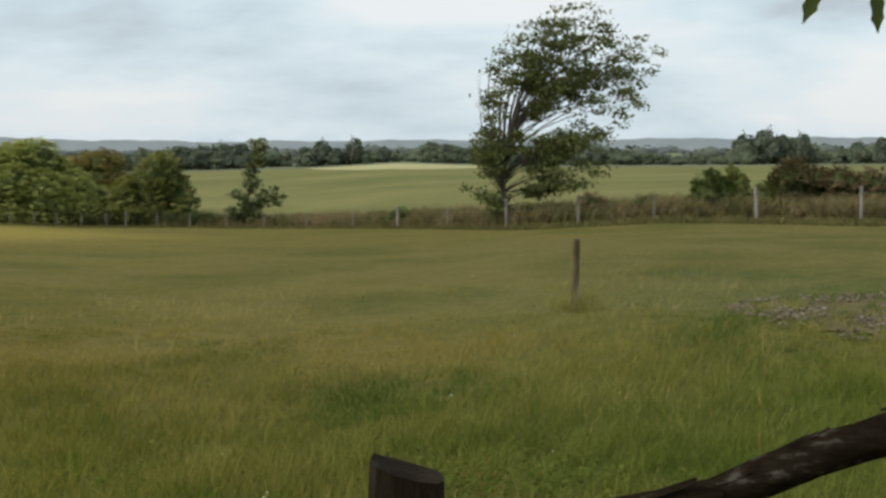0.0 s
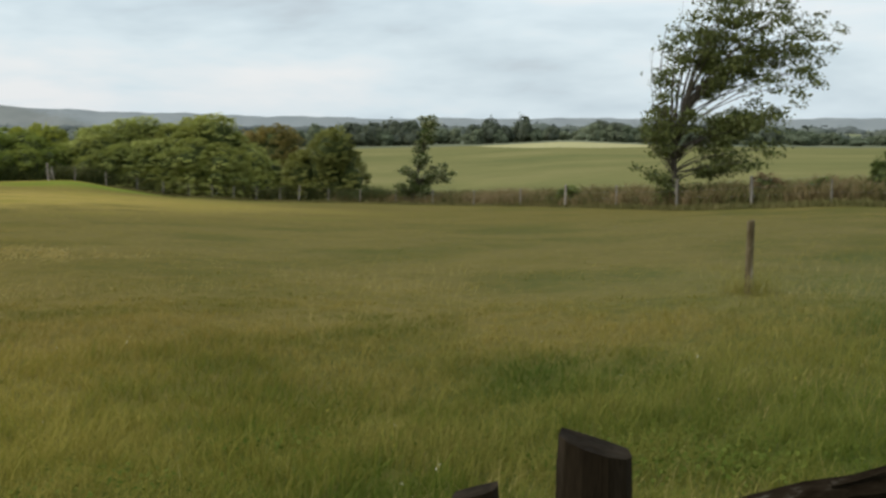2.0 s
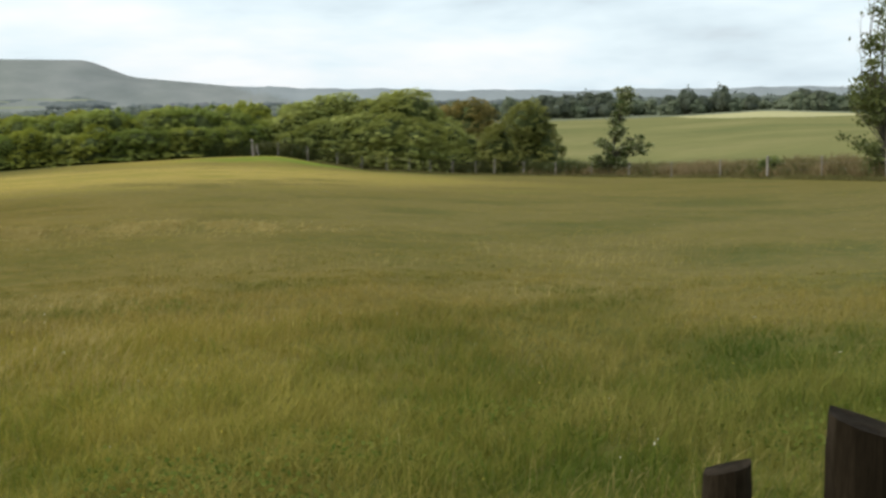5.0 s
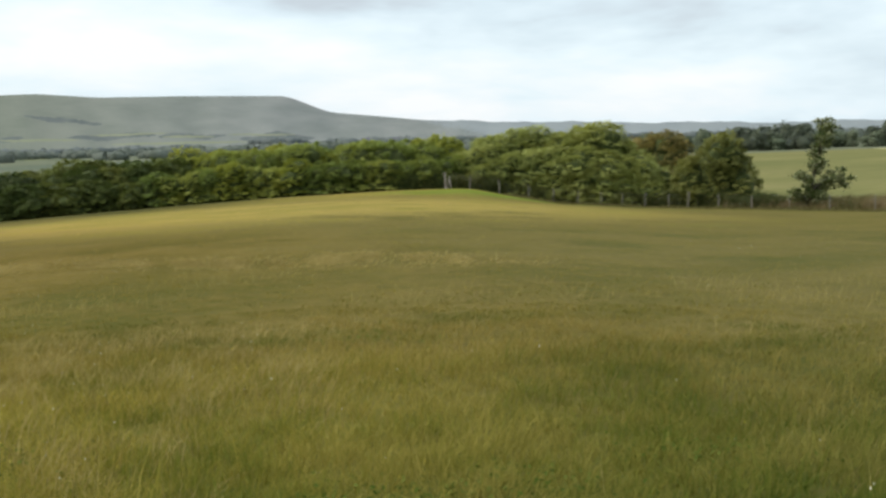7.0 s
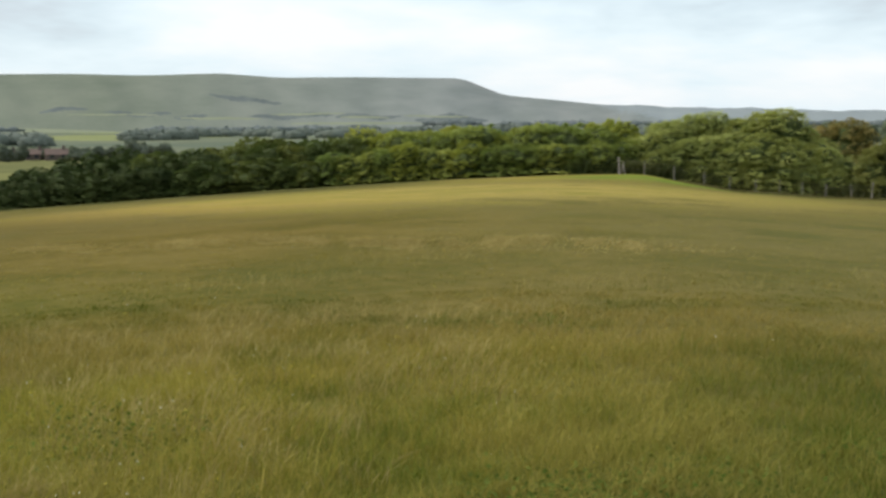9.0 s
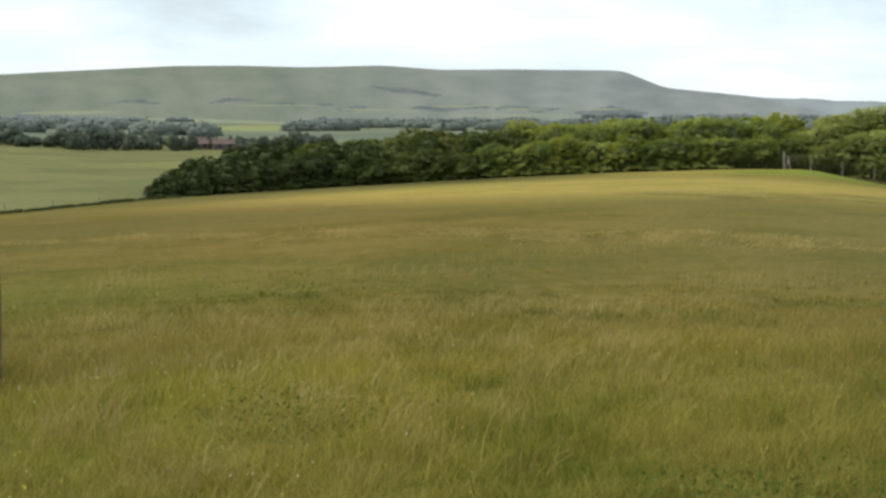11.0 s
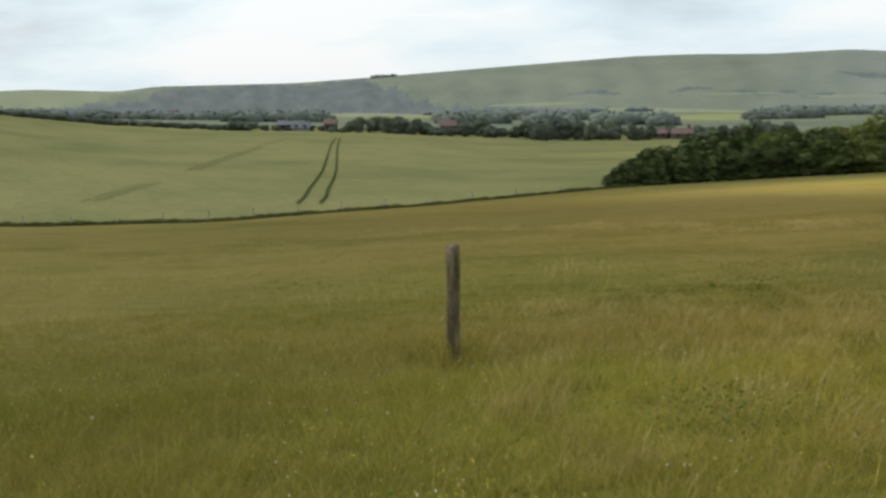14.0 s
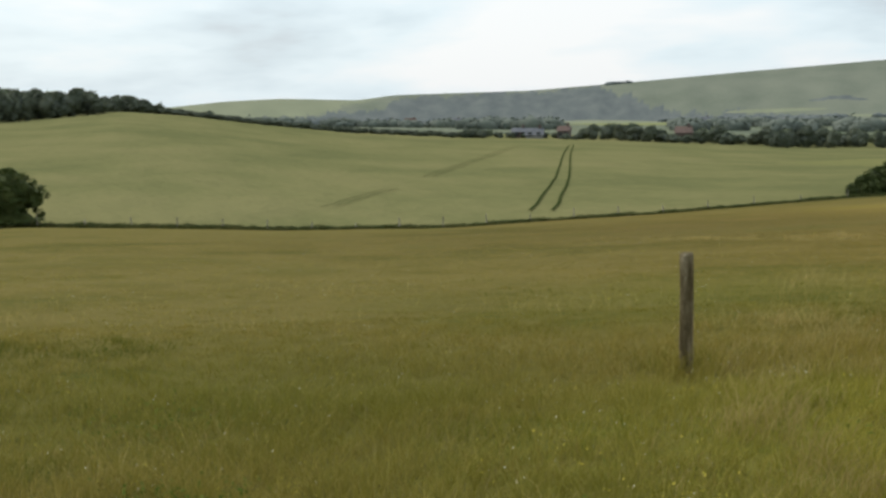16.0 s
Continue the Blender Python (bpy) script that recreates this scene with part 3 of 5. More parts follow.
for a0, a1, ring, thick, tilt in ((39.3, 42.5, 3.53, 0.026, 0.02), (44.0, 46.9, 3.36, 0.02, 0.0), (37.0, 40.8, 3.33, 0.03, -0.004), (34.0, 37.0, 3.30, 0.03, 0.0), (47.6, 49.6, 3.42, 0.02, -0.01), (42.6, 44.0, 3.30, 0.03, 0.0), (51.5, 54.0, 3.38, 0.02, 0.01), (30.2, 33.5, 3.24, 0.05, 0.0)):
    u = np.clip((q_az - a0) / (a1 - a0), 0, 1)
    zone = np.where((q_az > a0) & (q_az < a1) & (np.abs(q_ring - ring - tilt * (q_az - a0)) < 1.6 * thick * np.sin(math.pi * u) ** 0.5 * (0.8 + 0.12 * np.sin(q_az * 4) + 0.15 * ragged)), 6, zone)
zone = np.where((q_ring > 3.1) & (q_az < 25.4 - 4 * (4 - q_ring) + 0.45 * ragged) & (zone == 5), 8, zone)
zone = np.where((zone == 4) & (q_ring < 2.1) & (q_az > 46), 1, zone)
q_d = dist[:, :-1].ravel()
q_el = np.degrees(np.arctan2(gz[:, :-1].ravel() - EYE, q_d))
PASTURES = ((59.6, 64.6, -0.72, -0.50, 0.03), (53.2, 57.4, -0.28, -0.12, -0.02), (44.6, 49.6, -0.98, -0.72, 0.0), (41.4, 43.4, -0.86, -0.74, 0.0), (55.5, 59.0, -0.86, -0.70, 0.02), (46.0, 52.5, -0.62, -0.46, 0.03), (33.0, 39.0, -0.30, -0.20, 0.0), (24.5, 27.5, -0.42, -0.30, 0.0), (34.6, 36.8, -0.03, 0.06, 0.02), (36.5, 39.8, 0.12, 0.20, -0.02), (40.2, 43.8, -0.08, 0.02, 0.01), (30.4, 33.0, -0.32, -0.22, 0.0), (44.5, 48.5, 0.10, 0.17, 0.0), (31.0, 34.0, 0.02, 0.09, 0.02), (12.0, 17.0, -0.42, -0.30, 0.0), (-12.8, -8.5, -0.40, -0.22, 0.0), (-24.0, -17.5, -0.36, -0.22, 0.0))  # azimuths, elevations, lean
for a0, a1, e0, e1, lean in PASTURES:
    mid, u = (e0 + e1) / 2 + lean * (q_az - (a0 + a1) / 2), np.clip((q_az - a0) / (a1 - a0), 0, 1)
    zone = np.where((q_ring > 2.05) & (q_az > a0) & (q_az < a1) & (np.abs(q_el - mid) < (e1 - e0) / 2 * np.sin(math.pi * u) ** 0.4), np.where(q_ring > 3.0, 9, 7), zone)
# upper hillside zone whose paleness is painted sun and haze
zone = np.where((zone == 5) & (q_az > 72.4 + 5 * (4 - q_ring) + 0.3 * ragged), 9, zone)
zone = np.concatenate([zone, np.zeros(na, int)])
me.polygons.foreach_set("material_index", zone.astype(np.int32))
me.polygons.foreach_set("use_smooth", np.ones(len(zone), bool))
tagged(new("ground", me), "rough grass paddock sloping to wheat and grey-green downs", "ground", kind="structure")


# ---------------------------------------------------------------- grass
def scatter(rs, n, d0, d1, az0=-25, az1=94, power=1.0):
    """Places on the ground, denser close by."""
    u = rs.uniform(0, 1, n)
    d = (d0 ** power + u * (d1 ** power - d0 ** power)) ** (1 / power)
    az = rs.uniform(az0, az1, n)
    return az, d


def on_ground(az, d):
    return np.stack([-d * np.sin(np.radians(az)), d * np.cos(np.radians(az)), ground(az, d) - 0.02], 1)


def clear(az, d):
    """False on the gravel patch, and past the field edge."""
    bare = (((az + 20.5) / 7.5) ** 2 + ((d - 15.0) / 2.7) ** 2) < 1
    bare &= np.sin(az * 2.3 + d * 3.1) * np.sin(az * 0.9 - d * 2.0) + 0.25 * np.sin(az * 7.0 + d * 9.0) < -0.10
    return ~bare & (d < at(EDGE_D, az) - 0.3)


rs = np.random.RandomState(3)
for name, n, d0, d1, h0, h1, w0, w1, power, mat in (
        ("near_grass", 300000, 2.4, 15, 0.06, 0.19, 0.003, 0.008, 1.25, "grass"), ("meadow_grass", 240000, 12, 40, 0.022, 0.062, 0.005, 0.012, 0.8, "grass"),
        ("far_grass", 120000, 34, 108, 0.02, 0.06, 0.02, 0.05, 1.0, "grass")):
    az, d = scatter(rs, n, d0, d1, power=power)
    ok = clear(az, d)
    az, d = az[ok], d[ok]
    base = on_ground(az, d)
    tall = 0.65 + 0.35 * np.sin(base[:, 0] * 0.8 + np.sin(base[:, 1] * 0.5) * 2) * np.sin(base[:, 1] * 0.6 + 1)
    tuft = np.sin(base[:, 0] * 5.3 + 2 * np.sin(base[:, 1] * 3.1)) * np.sin(base[:, 1] * 4.7 + 1.7 * np.sin(base[:, 0] * 2.9)) + 0.6 * np.sin(base[:, 0] * 11 + base[:, 1] * 4) * np.sin(base[:, 1] * 9 - base[:, 0] * 3)
    h = rs.uniform(h0, h1, len(az)) * (0.7 + 0.5 * tall) * (0.85 + 0.38 * np.clip(tuft, -1, 1.3))
    h = h * np.clip(1.25 - d / 60, 0.45, 1) * np.clip((d - d0) / 1.5, 0.5, 1) * np.where(d1 < 16, np.clip((17.5 - d) / 8, 0.4, 1), 1)
    stalk = rs.uniform(0, 1, len(az)) < 0.05
    h = np.where(stalk, h * 1.7, h)
    me = blade_mesh(name, base, h, rs.uniform(w0, w1, len(az)), np.array([0.14, 0.03]), mat, rs)
    tagged(new(name, me), "uncut seeding meadow grass, brown and green, blown by wind", "grass", kind="stuff")

az, d = rs.uniform(-180, 180, 60000), np.sqrt(rs.uniform(0.3, 36, 60000))
ok = (d < 2.6) | (az < -24) | (az > 93)
base = on_ground(np.clip(az, -26, 96)[ok], d[ok])
base[:, 0], base[:, 1] = (-d * np.sin(np.radians(az)))[ok], (d * np.cos(np.radians(az)))[ok]
me = blade_mesh("trodden_grass", base, rs.uniform(0.04, 0.13, len(base)), rs.uniform(0.003, 0.009, len(base)), np.array([0.14, 0.03]), "grass", rs)
tagged(new("trodden_grass", me), "short trodden grass about the fence", "grass", kind="stuff")

# taller bleached seed stalks, in drifts
az, d = scatter(rs, 40000, 4.5, 20, az0=-15, power=1.2)
x, y = -d * np.sin(np.radians(az)), d * np.cos(np.radians(az))
ok = clear(az, d) & (np.sin(x * 1.1 + 2 * np.sin(y * 0.7)) * np.sin(y * 0.9 + x * 0.3) + 0.5 * rs.normal(size=len(az)) > 0.75)
base = on_ground(az[ok], d[ok])
me = blade_mesh("seed_stalks", base, rs.uniform(0.12, 0.24, len(base)), rs.uniform(0.002, 0.005, len(base)), np.array([0.3, 0.03]), "straw", rs)
tagged(new("seed_stalks", me), "taller bleached seed stalks in drifts among the grass", "grass", kind="stuff")

# tufts of bleached grass, blown over, in the middle of the paddock
az0, d0 = rs.uniform(31, 60, 110), rs.uniform(6.2, 13.5, 110)
az = (az0[:, None] + rs.normal(scale=0.9, size=(110, 46))).ravel()
d = (d0[:, None] + rs.normal(scale=0.14, size=(110, 46))).ravel()
base = on_ground(az, d)
me = blade_mesh("bleached_tufts", base, rs.uniform(0.12, 0.28, len(base)), rs.uniform(0.003, 0.007, len(base)), np.array([0.45, 0.05]), "straw", rs)
tagged(new("bleached_tufts", me), "bleached grass tufts blown over by the wind", "grass", kind="stuff")

# a pale line of flattened straw across the paddock
az = rs.triangular(20, 36, 64, 24000)
d = np.interp(az, np.arange(20, 64.1, 1.0), [reach(a, -5.45 - 0.012 * abs(a - 40), 14, 70) for a in np.arange(20, 64.1, 1.0)])
d = d + rs.normal(scale=0.75, size=len(az)) + 0.5 * np.sin(az * 0.5)
ok = np.sin(az * 1.3) + np.sin(az * 3.1 + 1) + 1.2 * rs.normal(size=len(az)) > -0.2
base = on_ground(az[ok], d[ok])
me = blade_mesh("flattened_straw", base, rs.uniform(0.04, 0.09, len(base)), rs.uniform(0.008, 0.020, len(base)), np.array([0.9, 0.0]), "straw", rs)
tagged(new("flattened_straw", me), "pale line of flattened straw across the paddock", "straw", kind="stuff")

# small flowers in the grass
for name, mat, n, label in (("white_flowers", "white_petal", 6000, "small white clover and daisy heads in the grass"), ("yellow_flowers", "yellow_petal", 5200, "small yellow flower heads in the grass")):
    az, d = scatter(rs, n, 4.5, 30, az0=-10)
    keep = clear(az, d) & (np.sin(az * 0.35 + 1) * np.sin(d * 0.7) > -0.35) & (rs.uniform(0, 1, n) < 0.06 + 0.94 * np.clip((az - 28) / 38, 0, 1))
    p = on_ground(az[keep], d[keep])
    p[:, 2] += rs.uniform(0.10, 0.22, len(p))
    tagged(new(name, leaf_mesh(name, p, rs.normal(size=p.shape) * 0.4 + [0, -0.5, 0.8], 0.0092, mat, rs, 1.0)), label, "flowers", kind="stuff")


for name, az0, d0, n in (("hawkbit_patch", 61.0, 6.0, 60), ("hawkbit_patch", 57.0, 5.6, 14), ("hawkbit_patch", 66.5, 6.8, 16), ("hawkbit_patch", 53.0, 8.4, 14)):
    az, d = az0 + rs.normal(scale=1.5, size=n), d0 + rs.normal(scale=0.25, size=n)
    p = on_ground(az, d)
    p[:, 2] += rs.uniform(0.08, 0.18, n)
    tagged(new(name, leaf_mesh(name, p, rs.normal(size=p.shape) * 0.4 + [0, -0.5, 0.8], 0.011, "yellow_petal", rs, 1.0)), "small patch of yellow hawkbit in the grass", "flowers", kind="stuff")

# dark green patches of clover and plantain, low in the grass
for az0, d0, many, wide in ((-2.9, 7.2, 340, 0.22), (-4.4, 6.6, 260, 0.2), (-3.7, 6.4, 380, 0.26), (0.4, 6.7, 300, 0.22), (28.6, 5.7, 240, 0.2), (22.5, 6.1, 200, 0.18), (27.9, 5.5, 240, 0.2), (30.2, 11.6, 220, 0.3), (27.7, 5.4, 280, 0.2),
                            (63.6, 5.1, 240, 0.2), (49.7, 7.3, 200, 0.22), (76.4, 5.3, 220, 0.2), (82.9, 6.3, 320, 0.24), (64.3, 5.4, 260, 0.2), (84.4, 8.9, 260, 0.3), (14.6, 7.2, 220, 0.2), (47.9, 7.5, 260, 0.26)):
    x0, y0 = -d0 * math.sin(radians(az0)), d0 * math.cos(radians(az0))
    q = rs.normal(size=(many, 2)) * [wide * 1.5, wide]
    x, y = x0 + q[:, 0], y0 + q[:, 1]
    p = on_ground(np.degrees(np.arctan2(-x, y)), np.hypot(x, y))
    p[:, 2] += rs.uniform(0.05, 0.15, many)
    tagged(new("clover_patch", leaf_mesh("clover_patch", p, rs.normal(size=p.shape) * 0.5 + [0, 0, 0.9], 0.019, "clover", rs, 1.6)), "dark green clover and plantain leaves low in the grass", "clover", kind="stuff")

# ---------------------------------------------------------------- shrubs and trees
def blob_core(bm, c, r, rng):
    o = bmesh.ops.create_icosphere(bm, subdivisions=2, radius=1.0)
    for v in o["verts"]:
        k = 0.82 + rng.uniform(-0.10, 0.10)
        v.co = Vector(c) + Vector((v.co.x * r[0] * k, v.co.y * r[1] * k, v.co.z * r[2] * k))


def shrub(name, seed, label, category, mat, blobs=14, leaves=2600, leaf=0.055, slim=1.0, stems=5, inner="inner"):
    """A shrub one metre high: stems, a solid core coloured as shaded leaves, and a crown of single leaves in uneven
    clumps.
    """
    rng, r2 = random.Random(seed), np.random.RandomState(seed)
    ob = thing(name, (0, 0, 0), label, category)
    lumps = []
    for i in range(blobs):
        a, q = rng.uniform(0, 2 * math.pi), math.sqrt(rng.uniform(0, 1))
        z = rng.uniform(0.22, 0.80)
        wide = (0.42 if z < 0.6 else 0.30) * slim
        r = rng.uniform(0.11, 0.22)
        lumps.append(((math.cos(a) * q * wide, math.sin(a) * q * wide, z), (r * slim * 1.1, r * slim * 1.1, r)))
    lumps.append(((0, 0, 0.45), (0.36 * slim, 0.36 * slim, 0.40)))
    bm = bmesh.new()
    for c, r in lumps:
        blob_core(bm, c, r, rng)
    part("inner_mass", bm_mesh("inner_mass", bm, inner, False), ob, "solid core of the crown, coloured as leaves in shade")
    pts, nrm = [], []
    for c, r in lumps:
        k = int(leaves / len(lumps) * (r[0] / 0.19 / slim))
        v = r2.normal(size=(k, 3))
        v /= np.linalg.norm(v, axis=1)[:, None]
        puff = 0.86 + 0.22 * r2.uniform(0, 1, k) + 0.10 * np.sin(v[:, 0] * 9 + seed) * np.sin(v[:, 2] * 8)
        pts.append(np.array(c) + v * np.array(r) * puff[:, None])
        nrm.append(v + r2.normal(scale=0.38, size=(k, 3)) + [0, 0, 0.2])
    for i in range(26):  # loose shoots that break the outline
        c, r = lumps[r2.randint(len(lumps))]
        v = r2.normal(size=3) + [0, 0, 0.7]
        v /= np.linalg.norm(v)
        k = int(leaves / 260)
        u = r2.uniform(0.9, 1.0 + r2.uniform(0.15, 0.55), k)[:, None]
        pts.append(np.array(c) + v * np.array(r) * u + r2.normal(scale=leaf * 0.45, size=(k, 3)))
        nrm.append(np.tile(v, (k, 1)) + r2.normal(scale=0.8, size=(k, 3)))
    p, nn = np.concatenate(pts), np.concatenate(nrm)
    ok = p[:, 2] > 0.03
    for c, r in lumps:
        ok &= (((p - np.array(c)) / np.array(r)) ** 2).sum(1) > 0.55
    part("crown", leaf_mesh("crown", p[ok], nn[ok], leaf, mat, r2), ob)
    for i in range(stems):
        a = 2 * math.pi * i / stems + rng.uniform(-0.4, 0.4)
        bm = bmesh.new()
        x, y = math.cos(a) * 0.16 * slim, math.sin(a) * 0.16 * slim
        tube(bm, [(x * 0.5, y * 0.5, -0.04), (x * 0.9, y * 0.9, 0.18), (x * 1.5, y * 1.5, 0.42)], [0.018, 0.014, 0.008], 6, 0.1, rng)
        part("stem", bm_mesh("stem", bm, "bark"), ob)
    return ob


def stand(src, az, d, height, wide, turn, sink=0.0):
    """A copy of a one-metre shrub or tree on the ground, at its height."""
    m = Matrix.Translation(spot(az, d, -sink)) @ pose(0, 0, 0, 0, 0, turn) @ Matrix.Diagonal((height * wide, height * wide, height, 1))
    return copy_thing(src, m)


def remove(ob):
    for o in (*ob.children_recursive, ob):
        bpy.data.objects.remove(o)


def spray_shrub(name, seed, label, category, mat, wide=0.55, lobes=8, sprays=330, per=42, leaf=0.023, skirt=0.05, long=0.125, wind=0.5, stems=5, inner="inner"):
    """A wind-combed shrub one metre high: stems, an inner mass coloured as shaded leaves, and sprays of leaves that
    stream downwind from its lobes.
    """
    rng, r2 = random.Random(seed), np.random.RandomState(seed)
    ob = thing(name, (0, 0, 0), label, category)
    parts = [((0.0, 0.0, 0.17), (wide * 0.96, wide * 0.96, 0.24)), ((0.0, 0.0, 0.44), (wide * 0.72, wide * 0.72, 0.42)), ((0.04, 0.0, 0.72), (wide * 0.46, wide * 0.46, 0.25))]
    for i in range(lobes):
        a, z = 2 * math.pi * i / lobes + rng.uniform(-0.4, 0.4), rng.uniform(0.26, 0.76)
        q, r = wide * (0.74 if z < 0.5 else 0.5) * rng.uniform(0.75, 1.1), rng.uniform(0.17, 0.27)
        parts.append(((math.cos(a) * q, math.sin(a) * q, z), (r * (0.6 + wide * 0.8), r * (0.6 + wide * 0.8), r)))
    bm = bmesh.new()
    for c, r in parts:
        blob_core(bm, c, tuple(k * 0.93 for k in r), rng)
    part("inner_mass", bm_mesh("inner_mass", bm, inner, False), ob, "solid core of the crown, coloured as leaves in shade")
    weight = np.array([r[0] * r[2] for c, r in parts])
    pts, nrm, made, tries = [], [], 0, 0
    while made < sprays and tries < sprays * 12:
        tries += 1
        c, r = parts[r2.choice(len(parts), p=weight / weight.sum())]
        v = r2.normal(size=3)
        v /= np.linalg.norm(v)
        p = np.array(c) + v * np.array(r)
        if v[2] < -0.55 or p[2] < skirt + 0.06 * r2.rand() or any((((p - np.array(c2)) / np.array(r1)) ** 2).sum() < 0.86 for c2, r1 in parts):
            continue
        made += 1
        axis = v * 0.62 + np.array([0.75 * wind, 0.1 * wind, 0.22]) + r2.normal(scale=0.22, size=3)
        axis /= np.linalg.norm(axis)
        side = np.cross(axis, [0, 0, 1.0])
        side /= max(1e-6, np.linalg.norm(side))
        up = np.cross(side, axis)
        ln = long * r2.uniform(0.65, 1.35)
        k = int(per * r2.uniform(0.7, 1.3))
        t = r2.beta(1.6, 1.3, k)
        girth = ln * 0.34 * np.sin(math.pi * (0.18 + 0.74 * t))
        q = (p - axis * ln * 0.45)[None, :] + axis * (t * ln)[:, None] + side * (girth * r2.normal(size=k))[:, None] + up * (girth * 0.4 * r2.normal(size=k) + ln * 0.30 * (t - t * t * 1.3))[:, None]
        pts.append(q)
        nrm.append(up * 1.0 + v * 0.45 + r2.normal(scale=0.30, size=(k, 3)))
    p, nn = np.concatenate(pts), np.concatenate(nrm)
    ok = p[:, 2] > 0.02
    part("crown", leaf_mesh("crown", p[ok], nn[ok], leaf, mat, r2), ob)
    for i in range(stems):
        a = 2 * math.pi * i / stems + rng.uniform(-0.4, 0.4)
        bm = bmesh.new()
        x, y = math.cos(a) * 0.22 * wide, math.sin(a) * 0.22 * wide
        tube(bm, [(x * 0.6, y * 0.6, -0.04), (x * 1.1, y * 1.1, 0.15), (x * 1.8, y * 1.8, 0.40)], [0.016, 0.012, 0.008], 6, 0.1, rng)
        part("stem", bm_mesh("stem", bm, "bark"), ob)
    return ob


HEDGE = "shrubs of the field hedge"
green_src = [spray_shrub("hedge_shrub", 11 + i, "dense green hawthorn shrub in the field hedge", "shrub", "leaf", wide=(0.5, 0.58, 0.66)[i % 3], skirt=0.07) for i in range(4)]
gold_src = [spray_shrub("hedge_shrub", 15 + i, "yellow-green shrub rising in the field hedge", "shrub", "leaf_gold", wide=(0.52, 0.62)[i % 2], skirt=0.07) for i in range(3)]
# darker leaves towards the hedge's end put its shaded side into the colour
dark_src = [spray_shrub("hedge_shrub", 21 + i, "thorn shrub in the field hedge, dark green for its shaded side", "shrub", "leaf_mid", wide=(0.5, 0.58, 0.66)[i % 3], skirt=0.08) for i in range(4)]
end_src = [spray_shrub("hedge_shrub", 26 + i, "low thorn shrub at the hedge's end, dark green for its shaded side", "shrub", "leaf_dark", wide=0.62, skirt=0.05, long=0.12) for i in range(3)]
mound_src = [spray_shrub("sallow_bush", 36 + i, "broad wind-combed green sallow bush behind the wire fence", "bush", "leaf_sallow", wide=(0.56, 0.64, 0.72)[i % 3], sprays=520, per=36, leaf=0.020, skirt=0.03, long=0.115, wind=0.8) for i in range(3)]
for s in green_src + gold_src + dark_src + end_src:
    tagged(s, group=HEDGE)
for s in mound_src:
    tagged(s, group="sallow bushes behind the wire fence")
HTOP = table([(23, -0.25), (24.9, 0.0), (26.3, -0.15), (28, -0.12), (29.5, -0.4), (31.5, -0.2), (33.2, -0.45), (35.5, -0.26), (36.7, -0.75), (38.2, -0.98), (39.5, -0.95), (41, -0.72), (42.2, -1.05), (43.5, -1.4), (46.4, -1.36), (48.4, -1.72), (50.5, -2.2), (51.5, -2.9), (52.6, -3.5)], 0.5)


def stand_to(src, az, back, top, wide, turn):
    """A shrub that far behind the field's edge, its top at that elevation from the gate."""
    d = float(at(EDGE_D, az)) + back
    h = max(0.6, (EYE + d * math.tan(radians(top)) - float(ground(az, d))) / 0.99)
    stand(src, az, d, h, wide, turn, 0.03 * h)
    return h, d


rng = random.Random(5)
for row, (back, low, high) in enumerate(((2.0, 0.52, 0.74), (4.4, 0.80, 0.98), (7.2, 0.93, 1.03))):
    az = 23.9 + row * 0.5
    while az < 52.3:
        k = rng.uniform(low, high)
        foot = math.degrees(math.atan2(float(ground(az, float(at(EDGE_D, az)) + back)) - EYE, float(at(EDGE_D, az)) + back))
        top = foot + (float(at(HTOP, az)) - foot) * k
        pick = rng.random()
        kind = gold_src if (29.5 < az < 36.8 and pick < (0.12, 0.35, 0.75)[row]) or (24.2 < az < 25.6 and row) else green_src if pick < (40.5 - az) / 7 else dark_src if pick < (46 - az) / 5 else end_src
        h, d = stand_to(rng.choice(kind), az, back + rng.uniform(-0.5, 0.5) + 1.4 * max(0, 26.5 - az) / 2, top, rng.uniform(0.92, 1.2) * (1.2 if top - foot < 1.6 else 1.0), rng.uniform(-30, 30))
        az += math.degrees(h * rng.uniform(0.50, 0.74) / d)
# the sallows: a long mound that falls towards its open end
for az, back, top, w in ((23.2, 4.0, -0.60, 1.0), (22.4, 6.0, -0.05, 1.1), (21.6, 7.0, 0.18, 1.2), (20.7, 6.5, -0.05, 1.1), (19.6, 7.5, 0.05, 1.15), (18.6, 7.0, 0.28, 1.25), (17.7, 6.5, 0.02, 1.1), (17.0, 6.0, -0.30, 1.0), (16.3, 5.0, -0.80, 1.0),
                         (22.9, 2.4, -1.35, 1.2), (21.9, 2.8, -0.95, 1.15), (20.8, 3.0, -0.80, 1.2), (19.7, 3.2, -0.65, 1.2), (18.6, 3.4, -0.60, 1.2), (17.6, 3.4, -0.80, 1.15), (16.8, 3.2, -1.10, 1.1), (16.1, 3.0, -1.40, 0.95),
                         (21.2, 1.8, -1.75, 1.35), (19.9, 1.9, -1.65, 1.35), (18.7, 2.0, -1.65, 1.4), (17.5, 2.0, -1.75, 1.35), (16.6, 2.0, -1.95, 1.2), (15.9, 2.2, -2.15, 1.0)):
    stand_to(rng.choice(mound_src), az, back, top, w, rng.uniform(-25, 25))
for s in green_src + gold_src + dark_src + end_src + mound_src:
    remove(s)

